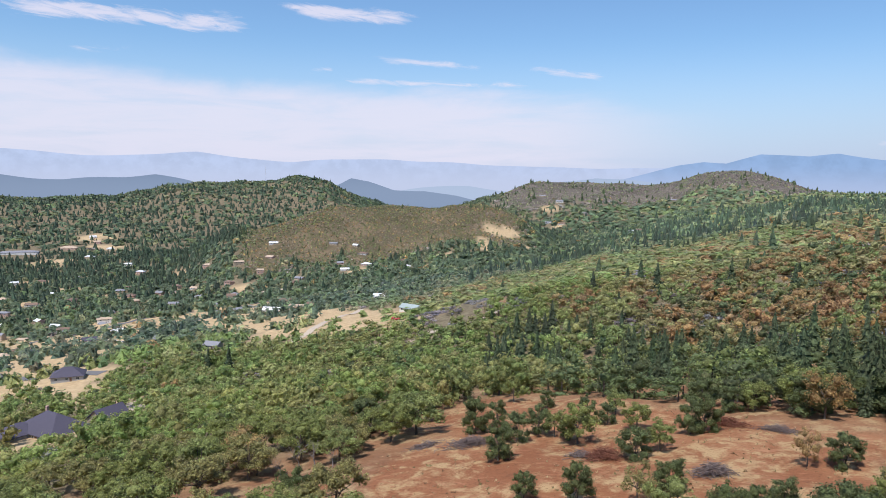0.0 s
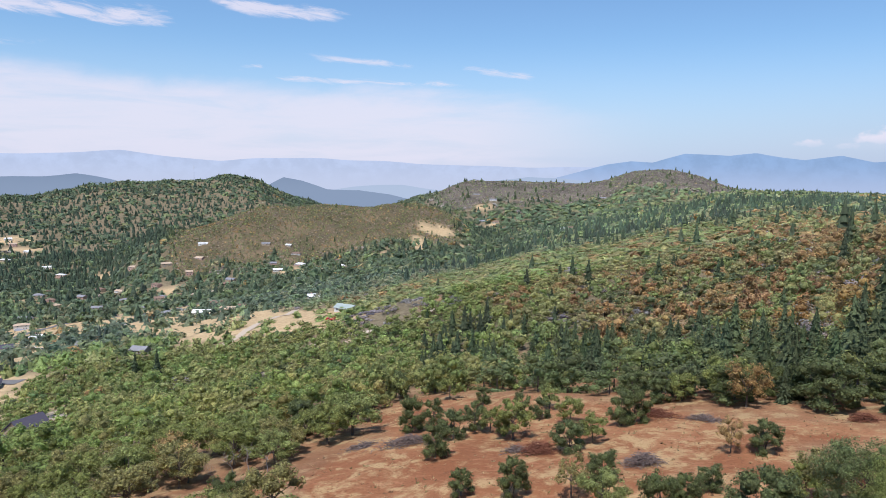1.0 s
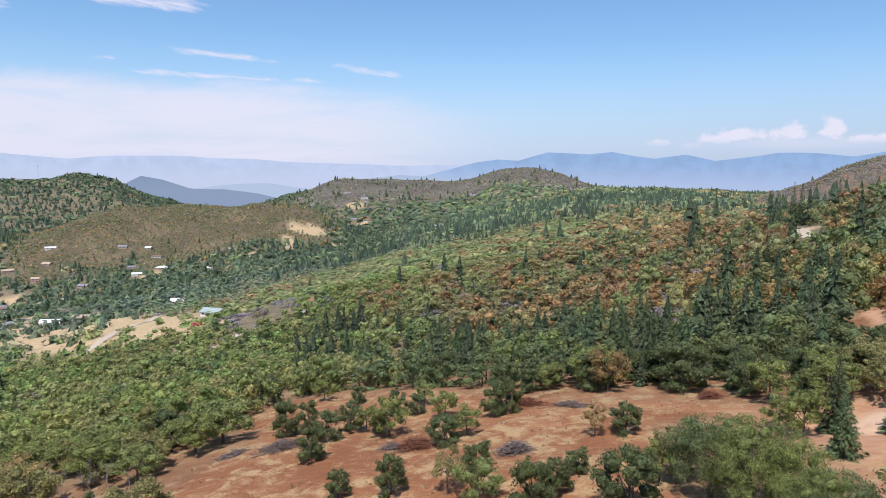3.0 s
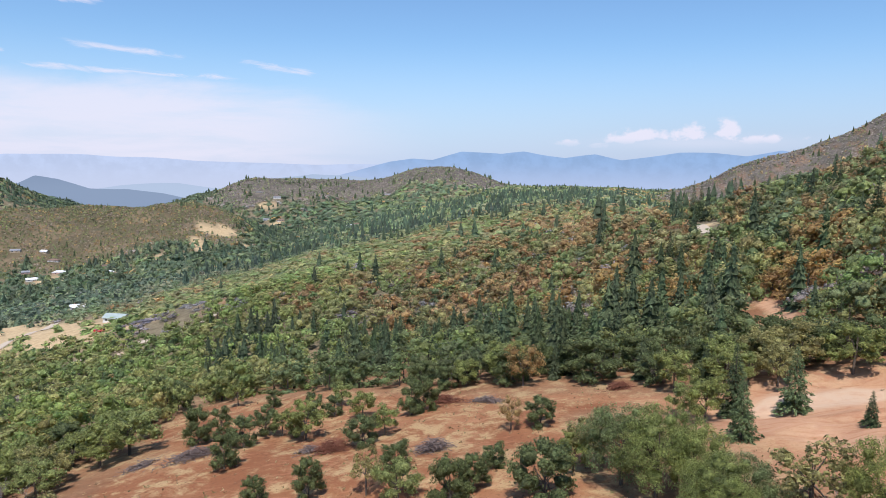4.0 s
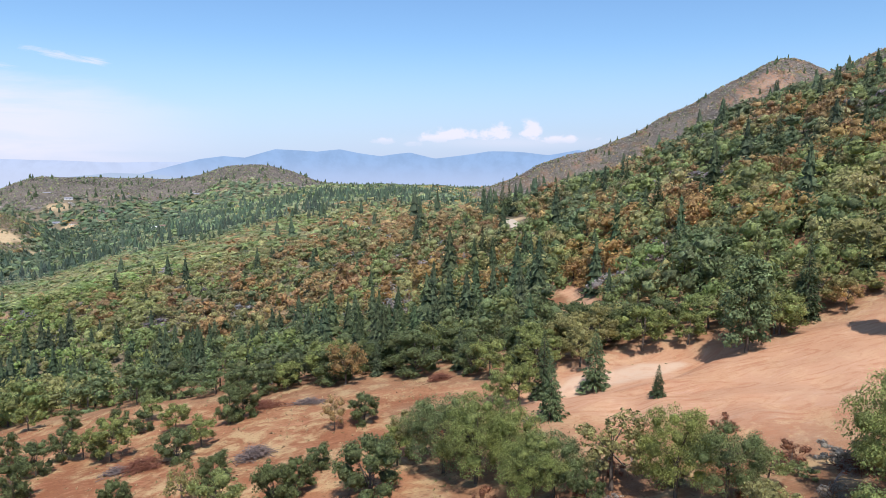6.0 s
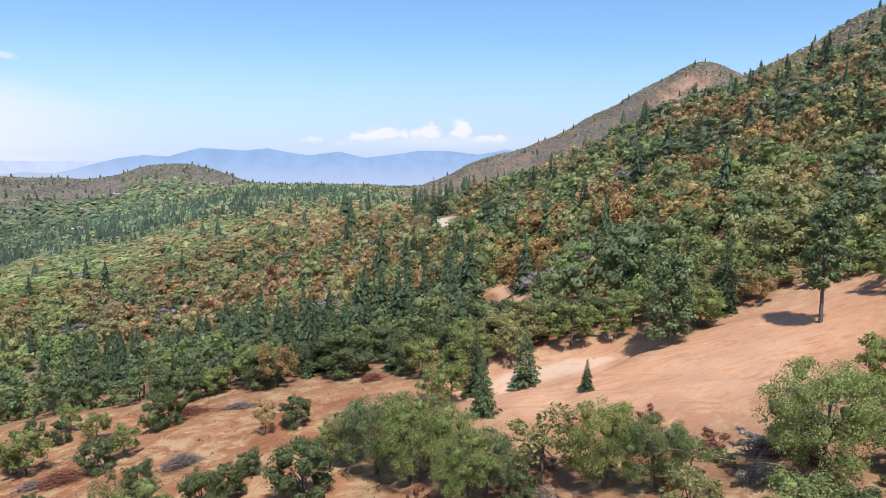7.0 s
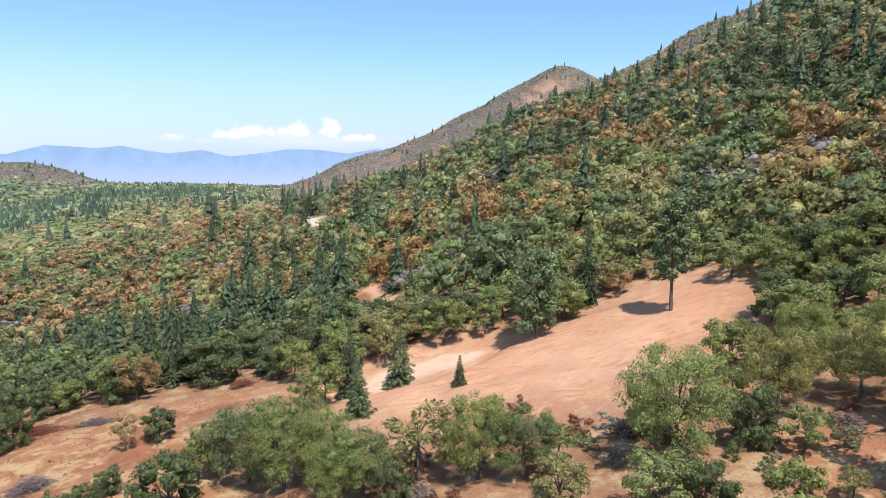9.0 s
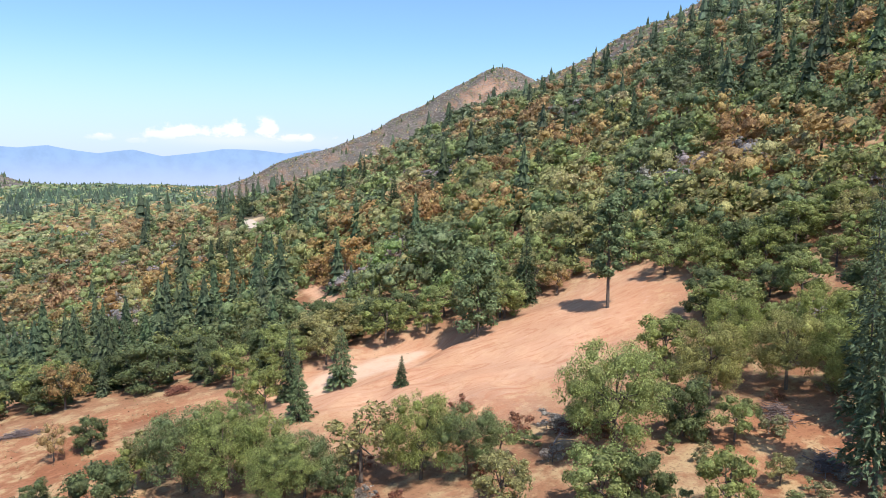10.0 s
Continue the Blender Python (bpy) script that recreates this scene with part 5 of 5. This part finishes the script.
vehicle(-25.5, 408, 30, M_RED, "red pickup truck parked in the bare yard", True)
vehicle(-29, 412, 80, M_RED, "red car parked beside the pickup")
for vx, vy, vt, vm, vl in ((-292, 608, 10, M_WHITE, "white car parked on dry grass"), (-284, 604, 40, M_WHITE, "white car parked by the yard trees"), (-277, 598, 15, M_SILVER, "silver car parked near the yard"),
                           (-300, 596, 70, M_WHITE, "white van-like car beside a house"), (-318, 548, 20, M_SILVER, "silver car in front of the white house"), (-270, 588, 60, M_WHITE, "white car at the edge of the yard")):
    vehicle(vx, vy, vt, vm, vl)


# ---- radio mast on the far ridge ----
def mast(x, y, h):
    base = tagged(new("radio_mast"), "thin steel lattice mast on a wooded ridge", "mast")
    bm = bmesh.new()
    for k in range(3):
        a = k * 2.094
        box(bm, math.cos(a) * 0.7 - 0.16, math.sin(a) * 0.7 - 0.16, -1, math.cos(a) * 0.7 + 0.16, math.sin(a) * 0.7 + 0.16, h)
    part("leg", bm, M_STEEL, base)
    bm = bmesh.new()
    for k in range(int(h / 2.5)):
        bmesh.ops.create_cone(bm, cap_ends=True, segments=3, radius1=0.8, radius2=0.8, depth=0.15, matrix=pose(0, 0, k * 2.5 + 1))
    part("brace", bm, M_STEEL, base)
    base.matrix_basis = pose(x, y, float(height(x, y)), 0, 0, 10)


mast(2740 * math.sin(radians(-14.0)), 2740 * math.cos(radians(-14.0)), 58)


# ---- slash piles, dead trees and stones in the clearing ----
M_TWIG = surface("grey_dry_branches", lambda N: N.mix(N.noise(place(N), 3.0, 5), (0.13, 0.098, 0.09), (0.31, 0.245, 0.22)), 0.95, 0.1)
M_REDTWIG = surface("red_brown_dry_branches", lambda N: N.mix(N.noise(place(N), 3.0, 5), (0.15, 0.055, 0.035), (0.33, 0.15, 0.10)), 0.95, 0.1)


def brush_pile(x, y, long, wide, tall, turn, mat, label, seed, sticks=260):
    """A heap of cut branches lying criss-cross."""
    rng = np.random.RandomState(seed)
    parts = []
    rise_x, rise_y = float(height(x + 1, y) - height(x - 1, y)) / 2, float(height(x, y + 1) - height(x, y - 1)) / 2
    for _ in range(sticks):
        px, py = rng.normal(size=2) * (long * 0.23, wide * 0.23)
        cover = math.exp(-(px / long * 2.3) ** 2 - (py / wide * 2.3) ** 2)
        z = rng.uniform(0.02, 1.0) * tall * cover + 0.03
        a, tip, m = rng.normal() * 0.9, rng.normal() * 0.25, rng.uniform(0.35, 1.3)
        d = np.array([math.cos(a) * math.cos(tip), math.sin(a) * math.cos(tip), math.sin(tip)]) * m
        gx, gy = math.cos(radians(turn)) * px - math.sin(radians(turn)) * py, math.sin(radians(turn)) * px + math.cos(radians(turn)) * py
        lift = rise_x * gx + rise_y * gy
        c = np.array([px, py, z + lift])
        q = c + rng.normal(size=3) * 0.12
        r = rng.uniform(0.02, 0.06)
        parts.append(tube([tuple(c - d), tuple(q), tuple(c + d)], [r, r * 0.8, r * 0.35], 3))
    ob = new("brush_pile", tubes_mesh("brush_pile", parts, mat))
    ob.matrix_basis = pose(x, y, float(height(x, y)), 0, 0, turn)
    tagged(ob, label, "brush pile", "slash piles in the clearing", "stuff")


brush_pile(35.2, 88.3, 6.0, 3.4, 1.7, 15, M_TWIG, "grey heap of cut branches on red earth", 1, 360)
brush_pile(23.6, 98.8, 5.4, 3.4, 1.9, -10, M_REDTWIG, "red-brown heap of cut brush beside an oak", 2, 320)
brush_pile(20.6, 100.5, 4.0, 2.4, 0.9, -20, M_TWIG, "low grey heap of twigs", 7, 160)
brush_pile(5.0, 112.4, 8.5, 3.2, 1.5, 5, M_TWIG, "long grey windrow of cut branches", 3, 420)
brush_pile(-2.5, 115.0, 6.0, 1.8, 0.7, 25, M_TWIG, "low tail of grey cut branches", 4, 160)
brush_pile(46.6, 112.6, 8.0, 3.2, 1.5, -48, M_REDTWIG, "long red-brown windrow of cut brush", 5, 400)
brush_pile(52.5, 106.5, 6.0, 2.2, 0.9, -50, M_TWIG, "low grey windrow of cut branches", 6, 240)
brush_pile(72.0, 96.0, 4.0, 2.4, 1.3, -30, M_REDTWIG, "dark red heap of dry brush at the wood's edge", 8, 200)
brush_pile(73.0, 29.0, 4.0, 3.0, 1.0, 10, M_REDTWIG, "low red-brown brush under the oaks", 9, 160)
brush_pile(80.5, 9.0, 5.0, 3.0, 0.8, 40, M_TWIG, "grey litter of dead branches under oaks", 10, 180)
brush_pile(72.5, 3.5, 5.0, 3.0, 0.7, 10, M_TWIG, "grey dead brush on pinkish ground", 11, 160)
brush_pile(107.0, 17.5, 6.0, 3.0, 1.6, 30, M_TWIG, "grey dry brush at the end of the bare slope", 12, 240)


def dead_tree(x, y, h, seed, label):
    """A bare grey tree: forked limbs with no leaves."""
    rng = np.random.RandomState(seed)
    parts = []

    def grow(p, d, m, r, depth):
        q = p + d * m * 0.5 + rng.normal(size=3) * 0.05 * m
        e = p + d * m + rng.normal(size=3) * 0.08 * m
        parts.append(tube([tuple(p), tuple(q), tuple(e)], [r, r * 0.8, r * 0.55], 5 if depth > 2 else 3))
        if depth:
            for _ in range(3):
                nd = d + rng.normal(size=3) * 0.55 + np.array([0, 0, 0.12])
                grow(q if rng.rand() < 0.35 else e, nd / np.linalg.norm(nd), m * rng.uniform(0.55, 0.8), r * 0.52, depth - 1)

    grow(np.array([0, 0, -0.3]), np.array([0.05, 0.02, 1.0]), h * 0.36, h * 0.02, 4)
    base = tagged(new("dead_tree"), label, "tree", "dead trees")
    ob = new("bare_limbs", tubes_mesh("bare_limbs", parts, M_DEADWOOD))
    ob.parent = base
    base.matrix_basis = pose(x, y, float(height(x, y)), 0, 0, rng.uniform(0, 360))
    TAKEN.append((x, y, 2.2))


for k, (dx, dy, dh) in enumerate([(67.1, 28.5, 5.0), (-20.5, 112, 6.0), (-23.5, 114, 6.5), (-17.5, 111, 4.5), (-26.0, 111, 5.0), (77.0, 104.0, 5.0), (55.0, 128.0, 6.0), (35.0, 148.0, 5.0), (118, 150, 7.0), (150, 190, 8.0), (100, 190, 8.0), (62, 47, 4.5)]):
    dead_tree(dx, dy, dh, 300 + k, "bare grey dead oak with forked limbs")


# ---- dry weeds on the open ground ----
def weeds():
    rng = np.random.RandomState(91)
    x, y = rng.uniform(-10, 130, 9000), rng.uniform(20, 172, 9000)
    ok = inside(x, y, CLEARING) & ~inside(x, y, DOZED) & (waves(x, y, 14, 92) + rng.normal(size=9000) * 0.5 > 0.2)
    x, y = x[ok], y[ok]
    n, k = len(x), 5
    a, r = rng.uniform(0, 6.283, (n, k)), rng.uniform(0.15, 0.5, (n, k))
    tall = rng.uniform(0.06, 0.3, (n, k)) * rng.uniform(0.6, 1.2, (n, 1))
    z = height(x, y)[:, None]
    p0 = np.stack([x[:, None] + 0.1 * np.cos(a + 1.6), y[:, None] + 0.1 * np.sin(a + 1.6), z + 0 * a - 0.05], -1)
    p1 = np.stack([x[:, None] - 0.1 * np.cos(a + 1.6), y[:, None] - 0.1 * np.sin(a + 1.6), z + 0 * a - 0.05], -1)
    p2 = np.stack([x[:, None] + r * np.cos(a), y[:, None] + r * np.sin(a), z + tall], -1)
    tint = np.array([(0.50, 0.38, 0.21), (0.46, 0.33, 0.17), (0.40, 0.30, 0.16), (0.22, 0.13, 0.07), (0.20, 0.20, 0.08)])[rng.randint(0, 5, n)]
    me = soup_mesh("dry_weeds", np.stack([p0, p1, p2], 2).reshape(-1, 3, 3), M_LEAF, np.repeat(tint, k * 3, axis=0))
    tagged(new("dry_weeds", me), "scattered dry weeds and grass tufts on red earth", "weeds", kind="stuff")


weeds()

# open sightlines below the road cut
BUILT += [(231, 246, 11), (222, 236, 11), (213, 227, 11), (204, 218, 10), (195, 208, 8), (-19.5, 104, 4), (-17.5, 98, 3)]

# the track shows between the trees below it
BUILT += [(x * f, y * f, 3.6) for x, y in TRACK for f in (0.92, 0.95, 0.98)]
joined(30, 155, 6.3, 51, 420, 12, "covering the near slope", 1.28, singles=170)
joined(155, 250, 7.0, 52, 340, 11, "beyond the clearing", 1.5)
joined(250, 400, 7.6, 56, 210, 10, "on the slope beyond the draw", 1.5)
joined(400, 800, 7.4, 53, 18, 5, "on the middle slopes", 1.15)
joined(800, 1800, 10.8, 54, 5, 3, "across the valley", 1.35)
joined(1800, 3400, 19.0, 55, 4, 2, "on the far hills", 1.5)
joined(560, 1600, 6.2, 58, 2, 3, "on the dry hills", 0.9, only=brush_front)
joined(2000, 2440, 8.5, 59, 2, 3, "on the far dry hill", 1.2, only=brush_front)
joined(3400, 4050, 44.0, 57, 4, 2, "on the plain beyond the hills", 2.2)
